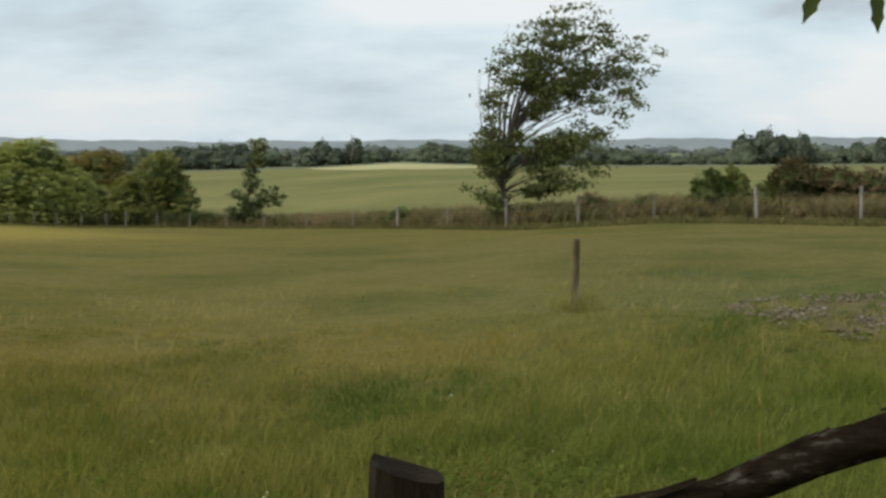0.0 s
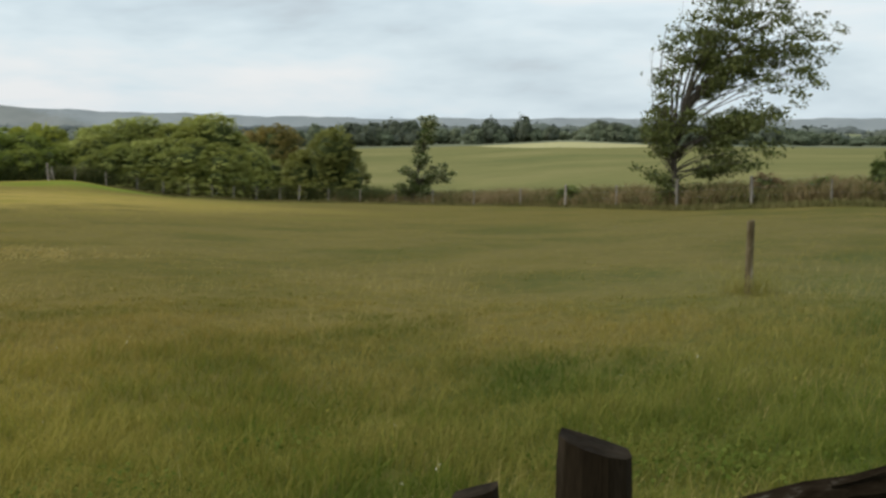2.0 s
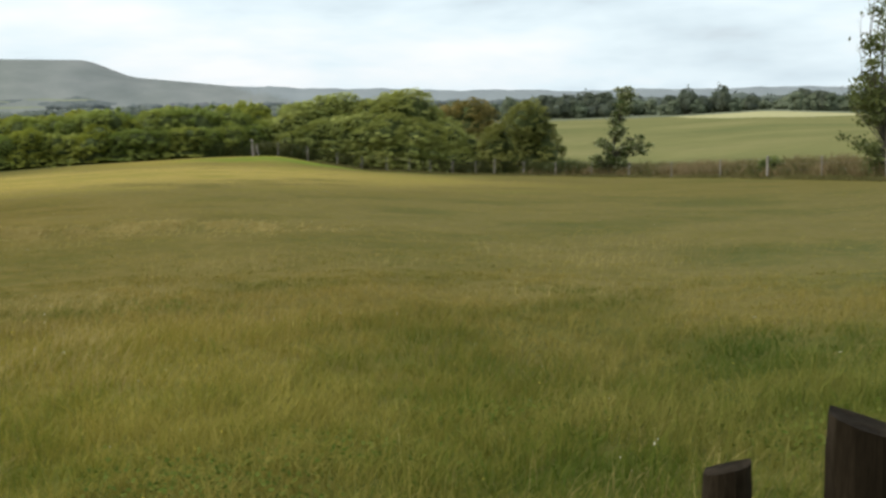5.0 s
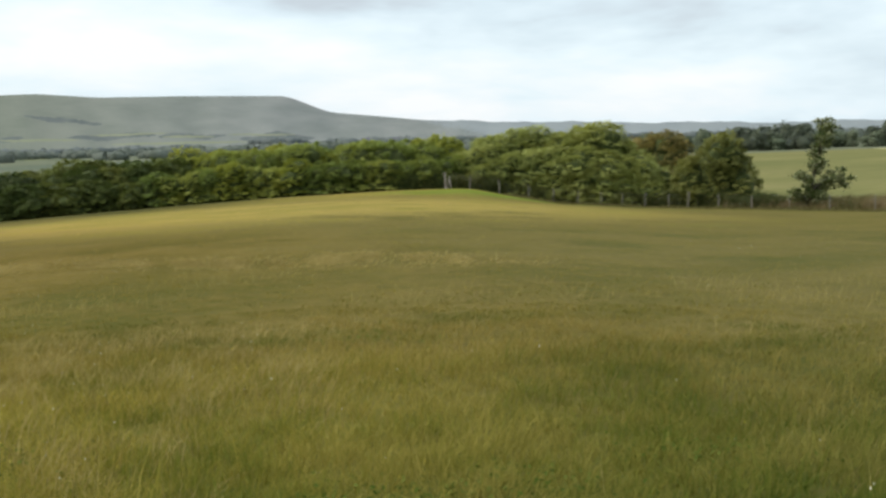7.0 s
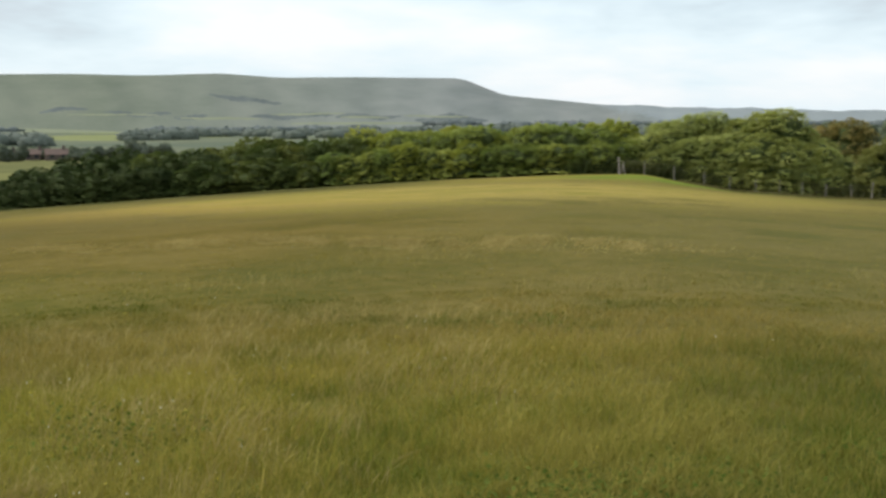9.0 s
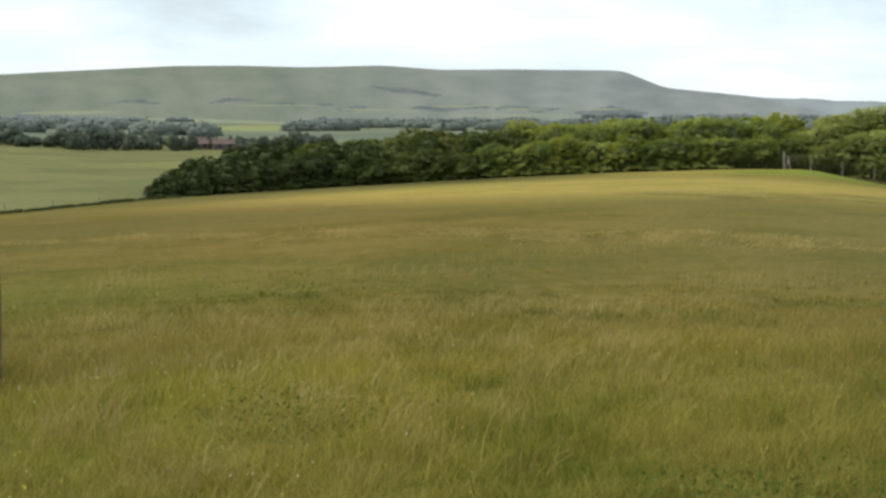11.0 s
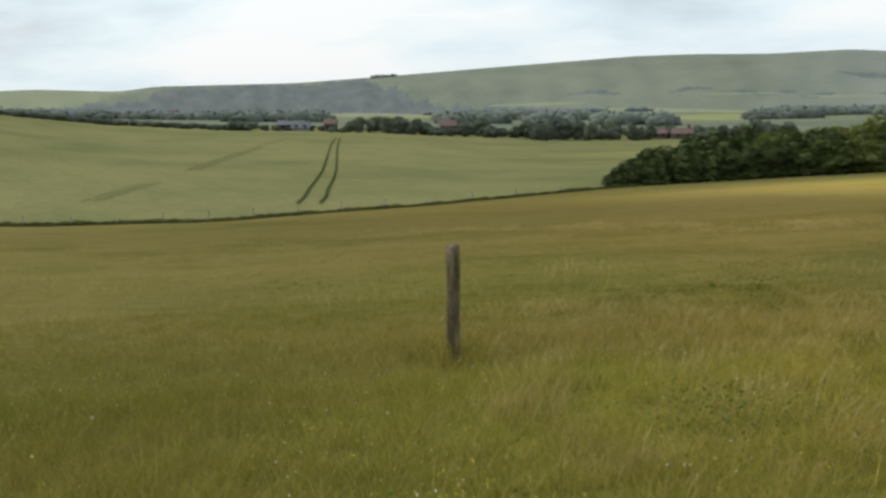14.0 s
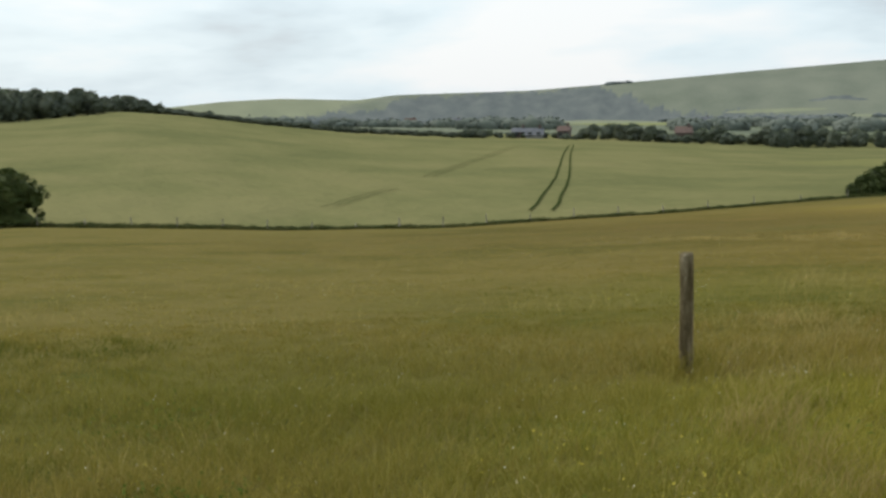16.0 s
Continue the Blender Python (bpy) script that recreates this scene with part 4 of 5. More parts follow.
# single shrubs by the wire fence
src = spray_shrub("fence_bush", 31, "broad rounded dark green bush behind the wire fence", "bush", "leaf_bush", wide=0.56, lobes=10, sprays=480, per=42, leaf=0.021, skirt=0.07, long=0.11, wind=0.3)
stand(src, 12.65, 101.5, 5.7, 0.95, 10, 0.15)
remove(src)
src = spray_shrub("russet_bush", 32, "rust-tinged green bush rising behind the hedge", "bush", "leaf_russet", wide=0.55, skirt=0.1)
stand(src, 14.9, 113, 6.3, 0.95, 0, 0.2)
stand(src, 15.6, 115, 6.1, 0.8, 20, 0.2)
remove(src)
src = spray_shrub("corner_bush", 33, "dark rounded bush at the wheat field's edge", "bush", "leaf_dark", wide=0.60, lobes=10, sprays=320, skirt=0.04, wind=0.3)
stand(src, 88.75, 81.5, 3.55, 0.95, 0, 0.1)
remove(src)
src = spray_shrub("bramble_bush", 34, "low rambling green bush among dry weeds at the fence", "bush", "leaf_mid", wide=0.55, leaf=0.040, per=36, sprays=150, long=0.2)
for az, d, h, w in ((-11.8, 51, 1.9, 0.8), (-12.7, 52, 2.0, 0.6), (-14.2, 52, 1.4, 1.1), (1.8, 72, 1.1, 1.3), (-9.0, 51, 1.0, 1.2)):
    stand(src, az, d, h, w, az * 40, 0.1)
remove(src)
src = spray_shrub("dock_bush", 35, "reddish-brown dry bush at the fence", "bush", "leaf_dock", wide=0.62, leaf=0.040, per=36, sprays=170, long=0.22)
for az, d, h, w in ((-15.0, 52, 2.2, 0.75), (-16.2, 53, 1.9, 0.8), (-17.4, 52.5, 1.9, 0.8), (-18.9, 52.5, 1.8, 0.9), (-20.6, 52, 1.8, 0.9), (-6.8, 53, 1.2, 1.0)):
    stand(src, az, d, h, w, az * 31, 0.1)
remove(src)


def tree(name, place, label, trunk, radii, limbs, leaf_mat, per_limb, leaf, clump, seed, bark="bark"):
    """A tree: a tapered trunk, limbs that leave it and arch to their ends, twigs, and a crown of single leaves in clumps."""
    rng, r2 = random.Random(seed), np.random.RandomState(seed)
    ob = thing(name, place, label, "tree")
    bm = bmesh.new()
    tube(bm, trunk, radii, 10, 0.08, rng)
    part("trunk", bm_mesh("trunk", bm, bark), ob)
    pts = []
    for start, end, r in limbs:
        a, b = Vector(start), Vector(end)
        sag = Vector((-0.12 * (b.x - a.x), rng.uniform(-0.3, 0.3), 0.16 * (b - a).length))
        way = [a.lerp(b, t) + sag * (4 * t * (1 - t)) for t in (0, 0.2, 0.4, 0.6, 0.8, 1.0)]
        bm = bmesh.new()
        tube(bm, way, [r, r * 0.8, r * 0.62, r * 0.45, r * 0.3, r * 0.12], 6, 0.08, rng)
        for t in (0.45, 0.6, 0.75, 0.9):
            p0 = a.lerp(b, t) + sag * (4 * t * (1 - t))
            p1 = p0 + Vector((rng.uniform(-0.1, 1.1), rng.uniform(-0.7, 0.7), rng.uniform(-0.35, 0.6))) * clump * 1.5
            tube(bm, [p0, p0.lerp(p1, 0.5) + Vector((0, 0, 0.05)), p1], [r * 0.28, r * 0.2, r * 0.08], 5)
            k = int(per_limb * 0.2)
            c = r2.normal(size=(k, 3)) * [clump * 0.60, clump * 0.45, clump * 0.30]
            pts.append(np.array(p1) + c)
        part("limb", bm_mesh("limb", bm, bark), ob)
        k = int(per_limb * 0.3)
        pts.append(np.array(b) + r2.normal(size=(k, 3)) * [clump * 0.7, clump * 0.55, clump * 0.38])
    p = np.concatenate(pts)
    part("crown", leaf_mesh("crown", p, r2.normal(size=p.shape) + [0.2, 0, 0.35], leaf, leaf_mat, r2, 1.8), ob)
    return ob


# the windswept tree beyond the fence: upright stems on its windward side, boughs arching over and streaming to the other
rng, r7 = random.Random(8), np.random.RandomState(8)
ob = thing("windswept_tree", spot(-2.68, 55), "windswept green ash tree with an open crown streaming sideways", "tree")
stem = [(0, 0, -0.2), (0.02, 0, 0.7), (0.03, 0.02, 1.5), (0.0, 0.03, 2.3), (0.12, 0.02, 3.0), (0.35, 0, 3.9), (0.62, 0, 5.0)]
bm = bmesh.new()
tube(bm, stem, [0.16, 0.125, 0.11, 0.10, 0.085, 0.06, 0.035], 10, 0.08, rng)
part("trunk", bm_mesh("trunk", bm, "bark"), ob)
boughs = (  # height on the trunk, the bend and the end (sideways, up), how many, leaf clumps on each, first leaves
    (1.4, (-0.8, 3.2), (-0.75, 6.4), 3, 9, 0.4), (1.7, (-0.85, 4.6), (-0.2, 7.6), 3, 9, 0.5), (2.0, (-0.5, 5.2), (0.7, 8.2), 3, 9, 0.55), (2.2, (-0.2, 6.0), (1.6, 8.8), 4, 11, 0.55),
    (2.4, (0.2, 6.0), (2.5, 9.1), 5, 12, 0.45), (2.6, (0.5, 6.0), (3.4, 9.2), 5, 12, 0.45), (2.8, (0.7, 5.8), (4.5, 8.4), 5, 12, 0.45), (2.9, (0.8, 5.5), (5.2, 7.6), 5, 12, 0.45), (3.0, (1.0, 5.3), (6.1, 7.0), 4, 12, 0.5),
    (2.9, (1.1, 4.9), (5.6, 6.0), 3, 8, 0.62), (2.8, (1.2, 4.7), (5.2, 5.4), 2, 6, 0.75), (2.6, (0.5, 4.4), (2.0, 6.6), 3, 10, 0.6), (2.4, (0.4, 4.4), (1.2, 5.9), 2, 9, 0.6),
    (2.2, (0.9, 3.5), (3.1, 4.1), 5, 14, 0.5), (2.1, (0.9, 3.2), (3.5, 3.8), 4, 13, 0.55), (2.0, (1.0, 3.2), (4.6, 4.3), 2, 7, 0.72), (1.8, (0.7, 2.8), (2.7, 3.1), 3, 11, 0.5),
    (1.5, (0.7, 2.2), (3.3, 2.6), 4, 10, 0.5), (1.2, (0.6, 1.7), (2.1, 1.8), 4, 11, 0.45), (1.3, (-0.7, 2.2), (-1.2, 3.4), 4, 12, 0.55), (1.6, (-0.7, 3.0), (-1.05, 4.3), 4, 11, 0.45), (1.9, (-0.1, 3.2), (0.2, 4.6), 2, 10, 0.55),
    (0.7, (-0.45, 1.0), (-0.95, 1.5), 3, 8, 0.4), (0.3, (-0.3, 0.5), (-0.6, 0.8), 3, 8, 0.3), (0.3, (0.4, 0.5), (0.7, 0.7), 2, 7, 0.4))
tips = []
for h0, bend, end, many, clumps, first in boughs:
    for i in range(many):
        k = float(np.interp(h0 + (rng.uniform(0, 1.9) if end[1] > 5.5 and end[0] > 0 else 0), [p[2] for p in stem], np.arange(len(stem))))
        a = Vector(stem[int(k)]).lerp(Vector(stem[min(len(stem) - 1, int(k) + 1)]), k % 1)
        deep = rng.gauss(0, 0.7)
        b = Vector((bend[0] + rng.gauss(0, 0.12), deep * 0.6, bend[1] + rng.gauss(0, 0.15)))
        c = Vector((end[0] + rng.gauss(0, 0.28), deep * 1.3, end[1] + rng.gauss(0, 0.24)))
        way = [a * (1 - u) ** 2 + b * (2 * u * (1 - u)) + c * u * u for u in (0, 0.15, 0.3, 0.45, 0.6, 0.75, 0.9, 1.0)]
        r = 0.012 + 0.0045 * (c - a).length * rng.uniform(0.7, 1.2)
        bm = bmesh.new()
        tube(bm, way, [r, r * 0.88, r * 0.76, r * 0.62, r * 0.5, r * 0.36, r * 0.22, r * 0.10], 6, 0.08, rng)
        for j in range(max(4, int(clumps * 0.55))):
            u = first + (1 - first) * (j + rng.random()) / max(4, int(clumps * 0.55))
            p0 = a * (1 - u) ** 2 + b * (2 * u * (1 - u)) + c * u * u
            p1 = p0 + Vector((rng.uniform(-0.05, 0.55), rng.uniform(-0.4, 0.4), rng.uniform(-0.28, 0.26))) * (0.5 + 0.4 * u)
            tube(bm, [p0, p0.lerp(p1, 0.55) + Vector((0, 0, 0.04)), p1], [r * 0.26, r * 0.18, r * 0.07], 4)
            n = int(rng.uniform(22, 58))
            tips.append(np.array(p1) + r7.normal(size=(n, 3)) * [0.20, 0.18, 0.11] + np.outer(r7.uniform(-0.1, 0.42, n), [1, 0, -0.12]))
        part("limb", bm_mesh("limb", bm, "bark"), ob)
p = np.concatenate(tips)
part("crown", leaf_mesh("crown", p, r7.normal(size=p.shape) + [0.2, 0, 0.4], 0.100, "leaf_ash", r7, 2.0), ob)

# the leaning sapling
rng = random.Random(18)
trunk = [(0, 0, -0.2), (0.15, 0, 1.2), (0.45, 0, 2.6), (0.8, 0, 4.2), (1.1, 0, 5.6), (1.25, 0, 6.1)]
limbs = []
for h0, x1, z1, n in ((0.3, -0.9, 0.9, 5), (0.3, 1.0, 0.9, 6), (0.5, 0.1, 1.5, 5), (0.8, 2.0, 1.9, 4), (1.0, 2.5, 2.6, 3), (1.2, -0.5, 2.2, 4), (2.0, 0.2, 3.2, 4), (2.4, 0.9, 3.4, 3), (3.2, 0.5, 4.4, 4), (4.0, 1.0, 5.2, 4), (4.6, 1.3, 5.9, 3), (5.0, 0.7, 5.7, 2)):
    for i in range(n):
        k = np.interp(h0, [p[2] for p in trunk], np.arange(len(trunk)))
        a = Vector(trunk[int(k)]).lerp(Vector(trunk[min(len(trunk) - 1, int(k) + 1)]), k % 1)
        limbs.append((a, (x1 + rng.gauss(0, 0.25), rng.gauss(0, 0.5), z1 + rng.gauss(0, 0.25)), 0.03))
tree("leaning_sapling", spot(8.85, 92), "slim leaning sapling with pale-backed leaves, bushy at its foot", trunk, [0.10, 0.085, 0.07, 0.05, 0.03, 0.012], limbs, "leaf_pale", 110, 0.13, 0.25, 19)

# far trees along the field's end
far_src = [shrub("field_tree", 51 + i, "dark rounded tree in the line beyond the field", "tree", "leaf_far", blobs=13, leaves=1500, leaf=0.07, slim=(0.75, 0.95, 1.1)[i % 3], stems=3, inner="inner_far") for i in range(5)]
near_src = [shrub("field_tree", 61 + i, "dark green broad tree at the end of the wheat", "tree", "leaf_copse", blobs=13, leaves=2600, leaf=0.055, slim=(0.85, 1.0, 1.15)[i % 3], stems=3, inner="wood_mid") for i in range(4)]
for s in far_src + near_src:
    tagged(s, group="trees beyond the fields")
RTOP = table([(-24, 0.1), (-18.5, 0.15), (-17.4, 0.1), (-16.6, -0.2), (-16, 0.35), (-15.2, 0.45), (-14.3, 0.75), (-13.2, 0.6), (-12.6, -0.25), (-11.4, -0.3), (-10, -0.3), (-9, -0.05), (-5, -0.02), (-1, 0.12), (1, 0.14), (1.6, -0.25), (2.4, -0.1), (3.3, -0.1), (3.9, 0.33), (4.5, -0.15), (5.3, 0.26), (6, -0.15), (7.5, 0.0), (9, -0.1), (11, 0.05), (13, 0.1), (16, -0.1)], 0.25)
WTOP = table([(44, -0.95), (46, -0.80), (47.5, -1.2), (51, -1.0), (55.5, -0.82), (57, -1.2), (57.6, -0.72), (58.6, -0.68), (59.4, -1.15), (60.4, -0.85), (61.2, -0.52), (63.5, -0.46), (64.0, -1.1), (65.6, -1.15), (66.6, -0.88), (68.5, -0.70), (70, -0.95), (72, -0.85), (75, -0.55), (78, -0.22), (80.2, 0.22), (81.5, 0.35), (82.3, 0.5), (83.2, 0.95), (84.2, 0.85), (85.2, 1.15), (88, 1.45), (94, 1.5)], 0.25)
rng = random.Random(6)
for lo, hi, tops, dd, step in ((-24, 16, RTOP, 400, 0.55), (-24, 16, RTOP, 430, 0.7), (44.5, 94, WTOP, 388, 0.42), (46, 68, WTOP, 412, 0.75), (81, 94, WTOP, 412, 0.7), (84.2, 94, WTOP, 350, 0.5)):
    az = lo
    while az < hi:
        d = dd + rng.uniform(-10, 10)
        z0 = float(ground(az, d))
        top = EYE + d * math.tan(radians(float(at(tops, az)))) - z0
        h = max(1.8, top * rng.uniform(0.82, 1.10) * (1.12 if az > 80 else 1.0))
        if not (64.0 < az < 66.4 and d < 405 and h > 2.5) and not (48.2 < az < 51.6 and d < 402 and rng.random() < 0.72):
            stand(rng.choice(near_src if az > 40 and d < 402 else far_src), az, d, h, min(1.7, max(0.85 if az > 40 or h > 8 else 1.15, 5.0 / h)) * rng.uniform(0.9, 1.3), rng.uniform(0, 360), (0.08 if az > 40 else 0.16) * h)
        az += step * rng.uniform(0.5, 1.6) * (0.33 if 67.5 < az < 81.5 and dd < 400 else 1.0)
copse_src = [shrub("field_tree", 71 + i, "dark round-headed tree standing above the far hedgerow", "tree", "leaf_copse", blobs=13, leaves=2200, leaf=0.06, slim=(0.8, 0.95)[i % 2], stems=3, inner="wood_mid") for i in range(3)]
for s in copse_src:
    tagged(s, group="trees beyond the fields")
for az, top, w in ((5.36, 0.40, 0.85), (3.91, 0.52, 0.8), (4.7, 0.02, 1.0), (6.1, 0.0, 1.0), (2.6, -0.05, 1.1), (11.4, 0.06, 1.2), (10.6, 0.18, 1.2), (9.8, 0.28, 1.2), (9.1, 0.16, 1.1), (0.4, 0.22, 1.0), (-0.3, 0.12, 1.1), (-6.9, 0.06, 1.1),
                   (-13.2, 0.64, 0.9), (-14.1, 0.86, 0.9), (-14.8, 0.55, 0.8), (-15.6, 0.66, 0.75), (-17.9, 0.26, 1.0), (-18.9, 0.40, 1.0), (-20.0, 0.3, 1.0),
                   (68.9, -0.74, 1.0), (68.4, -0.80, 1.0), (67.3, -0.90, 1.0), (66.8, -0.92, 1.1), (69.8, -1.0, 1.2), (80.1, 0.30, 1.0), (82.2, 0.70, 0.8), (81.8, 0.42, 0.9), (83.4, 1.0, 0.9), (84.1, 1.02, 0.9)):
    d = (396 if az < 40 else 386) + rng.uniform(-4, 4)
    h = (EYE + d * math.tan(radians(top)) - float(ground(az, d))) / 0.90
    stand(rng.choice(copse_src), az, d, h, w, rng.uniform(0, 360), 0.06 * h)
for s in far_src + near_src + copse_src:
    remove(s)


# woods on the vale floor and the downs
def woods(name, label, patches, seed, size, leafy=0, mat="wood_far"):
    """Crowns of far woods, joined: (azimuths, distances, how many)."""
    r3 = random.Random(seed)
    bm0 = bmesh.new()
    bmesh.ops.create_icosphere(bm0, subdivisions=1, radius=1.0)
    bm0.verts.ensure_lookup_table()
    v0 = np.array([v.co[:] for v in bm0.verts])
    f0 = np.array([[v.index for v in f.verts] for f in bm0.faces])
    bm0.free()
    vs, fs, k = [], [], 0
    for a0, a1, d0, d1, n in patches:
        for i in range(n):
            az, d = r3.uniform(a0, a1), r3.uniform(d0, d1)
            az += 0.9 * math.sin(d * 0.009 + a0) * (a1 - a0 > 8)
            d *= 1 + 0.012 * math.sin(az * 1.7 + d0)
            e = math.degrees(math.atan2(float(ground(az, d)) + size - EYE, d))
            if any(p[0] < az < p[1] and p[2] - 0.06 < e < p[3] + 0.06 for p in PASTURES) or math.sin(az * 2.7 + d0) + math.sin(az * 1.1 + d0 * 0.3) < -0.75:
                continue
            s = size * r3.uniform(0.5, 1.2) * (0.75 if d > 2400 and az < 25 else 1.0)
            c = np.array(spot(az, d, s * 0.35))
            jit = 1 + np.array([r3.uniform(-0.22, 0.22) for _ in v0])[:, None]
            vs.append(c + v0 * jit * [s * 1.7, s * 1.7, s * 0.85])
            fs.append(f0 + k)
            k += len(v0)
    f = np.concatenate(fs)
    v, counts, loops = np.concatenate(vs), np.full(len(f), 3), f.ravel()
    if leafy:
        r6 = np.random.RandomState(seed)
        pick = r6.randint(0, len(f), leafy * len(fs))
        w = r6.dirichlet((1, 1, 1), len(pick))
        c = (v[f[pick]] * w[:, :, None]).sum(1)
        q = c[:, None, :] + r6.normal(scale=0.9, size=(len(pick), 3, 3))
        loops = np.concatenate([loops, len(v) + np.arange(3 * len(pick))])
        counts = np.concatenate([counts, np.full(len(pick), 3)])
        v = np.concatenate([v, q.reshape(-1, 3)])
    return tagged(new(name, fast_mesh(name, v, loops, counts, [mat])), label, "woods", kind="stuff")


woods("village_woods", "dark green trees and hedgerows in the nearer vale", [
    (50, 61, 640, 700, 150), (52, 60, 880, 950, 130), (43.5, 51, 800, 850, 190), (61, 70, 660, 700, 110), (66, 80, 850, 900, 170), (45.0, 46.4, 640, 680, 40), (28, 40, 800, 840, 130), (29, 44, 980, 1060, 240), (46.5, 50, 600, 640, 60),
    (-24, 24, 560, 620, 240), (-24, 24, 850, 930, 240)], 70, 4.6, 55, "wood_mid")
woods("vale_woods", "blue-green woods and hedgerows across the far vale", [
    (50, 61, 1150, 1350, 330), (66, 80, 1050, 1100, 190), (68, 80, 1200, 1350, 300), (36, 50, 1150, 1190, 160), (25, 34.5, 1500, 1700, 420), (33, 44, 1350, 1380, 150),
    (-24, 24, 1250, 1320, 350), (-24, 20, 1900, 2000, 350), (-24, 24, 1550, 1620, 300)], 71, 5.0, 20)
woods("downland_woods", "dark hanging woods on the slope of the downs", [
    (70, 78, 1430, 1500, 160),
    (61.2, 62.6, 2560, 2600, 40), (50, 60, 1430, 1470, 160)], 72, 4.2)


# ---------------------------------------------------------------- houses in the vale
def house(az, d, w, depth, wall_h, roof_h, turn, wall_mat, roof_mat, label):
    ob = thing("house", spot(az, d), label, "house", "houses in the vale")
    ob.rotation_euler = (0, 0, radians(turn))
    bm = bmesh.new()
    bmesh.ops.create_cube(bm, size=1, matrix=Matrix.Translation((0, 0, wall_h / 2 - 0.4)) @ Matrix.Diagonal((w, depth, wall_h + 0.8, 1)))
    part("wall", bm_mesh("wall", bm, wall_mat, False), ob)
    bm = bmesh.new()
    x, y = w / 2 + 0.3, depth / 2 + 0.35
    lo = [bm.verts.new((sx * x, sy * y, wall_h)) for sx, sy in ((-1, -1), (1, -1), (1, 1), (-1, 1))]
    a, b = bm.verts.new((-x + 0.2, 0, wall_h + roof_h)), bm.verts.new((x - 0.2, 0, wall_h + roof_h))
    for f in ((lo[0], lo[1], b, a), (lo[2], lo[3], a, b), (lo[1], lo[2], b), (lo[3], lo[0], a), (lo[3], lo[2], lo[1], lo[0])):
        bm.faces.new(f)
    roof = part("roof", bm_mesh("roof", bm, roof_mat, False), ob)
    bm = bmesh.new()
    bmesh.ops.create_cube(bm, size=1, matrix=Matrix.Translation((w * 0.3, 0, wall_h + roof_h)) @ Matrix.Diagonal((0.8, 0.8, 1.8, 1)))
    part("chimney", bm_mesh("chimney", bm, "brick", False), roof)
    n = max(2, int(w / 3.2))
    for i in range(n):
        for sy in (-1, 1):
            for zz in ((1.3, 3.8) if wall_h > 4 else (1.3,)):
                bm = bmesh.new()
                bmesh.ops.create_cube(bm, size=1, matrix=Matrix.Translation(((i + 0.5) / n * w - w / 2, sy * depth / 2, zz)) @ Matrix.Diagonal((1.2, 0.12, 1.2, 1)))
                part("window", bm_mesh("window", bm, "pane", False), ob)
    return ob


BR, SL, WH = "red-brick house with a tiled roof among trees", "pale house with a grey slate roof at the field's end", "small white house far off in the vale"
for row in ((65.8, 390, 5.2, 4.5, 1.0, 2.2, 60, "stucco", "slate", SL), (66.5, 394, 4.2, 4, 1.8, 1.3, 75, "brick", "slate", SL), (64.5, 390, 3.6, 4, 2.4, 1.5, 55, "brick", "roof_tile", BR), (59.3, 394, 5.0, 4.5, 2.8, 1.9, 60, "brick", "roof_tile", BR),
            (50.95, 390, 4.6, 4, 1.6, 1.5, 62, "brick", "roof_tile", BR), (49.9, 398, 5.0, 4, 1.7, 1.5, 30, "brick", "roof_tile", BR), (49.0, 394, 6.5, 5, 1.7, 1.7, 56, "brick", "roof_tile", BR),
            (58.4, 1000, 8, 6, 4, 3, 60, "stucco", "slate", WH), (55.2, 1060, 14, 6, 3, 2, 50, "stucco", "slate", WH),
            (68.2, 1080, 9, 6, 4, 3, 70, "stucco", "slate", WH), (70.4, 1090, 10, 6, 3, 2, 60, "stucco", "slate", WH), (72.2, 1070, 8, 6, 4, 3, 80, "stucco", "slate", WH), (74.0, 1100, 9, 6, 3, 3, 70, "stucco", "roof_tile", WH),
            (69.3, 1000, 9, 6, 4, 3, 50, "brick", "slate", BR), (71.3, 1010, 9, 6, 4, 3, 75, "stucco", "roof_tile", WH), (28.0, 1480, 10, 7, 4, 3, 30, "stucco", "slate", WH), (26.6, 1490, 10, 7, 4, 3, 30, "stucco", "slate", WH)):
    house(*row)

# ---------------------------------------------------------------- tracks in the wheat, chalk scars
def strip(name, az_el, width, mat, label, near, far, lift=0.12):
    """A narrow band over the land through points given by azimuth and elevation as seen from the gate."""
    pts = [(az, reach(az, el, near, far)) for az, el in az_el]
    bm, last = bmesh.new(), None
    n = 60
    for i in range(n + 1):
        u = i / n * (len(pts) - 1)
        k = min(int(u), len(pts) - 2)
        az, d = pts[k][0] + (pts[k + 1][0] - pts[k][0]) * (u - k), pts[k][1] + (pts[k + 1][1] - pts[k][1]) * (u - k)
        s = math.degrees(width * 0.5 / d)
        row = (bm.verts.new(spot(az + s, d, lift)), bm.verts.new(spot(az - s, d, lift)))
        if last:
            bm.faces.new((last[0], last[1], row[1], row[0]))
        last = row
    return tagged(new(name, bm_mesh(name, bm, mat)), label, "track", kind="structure")


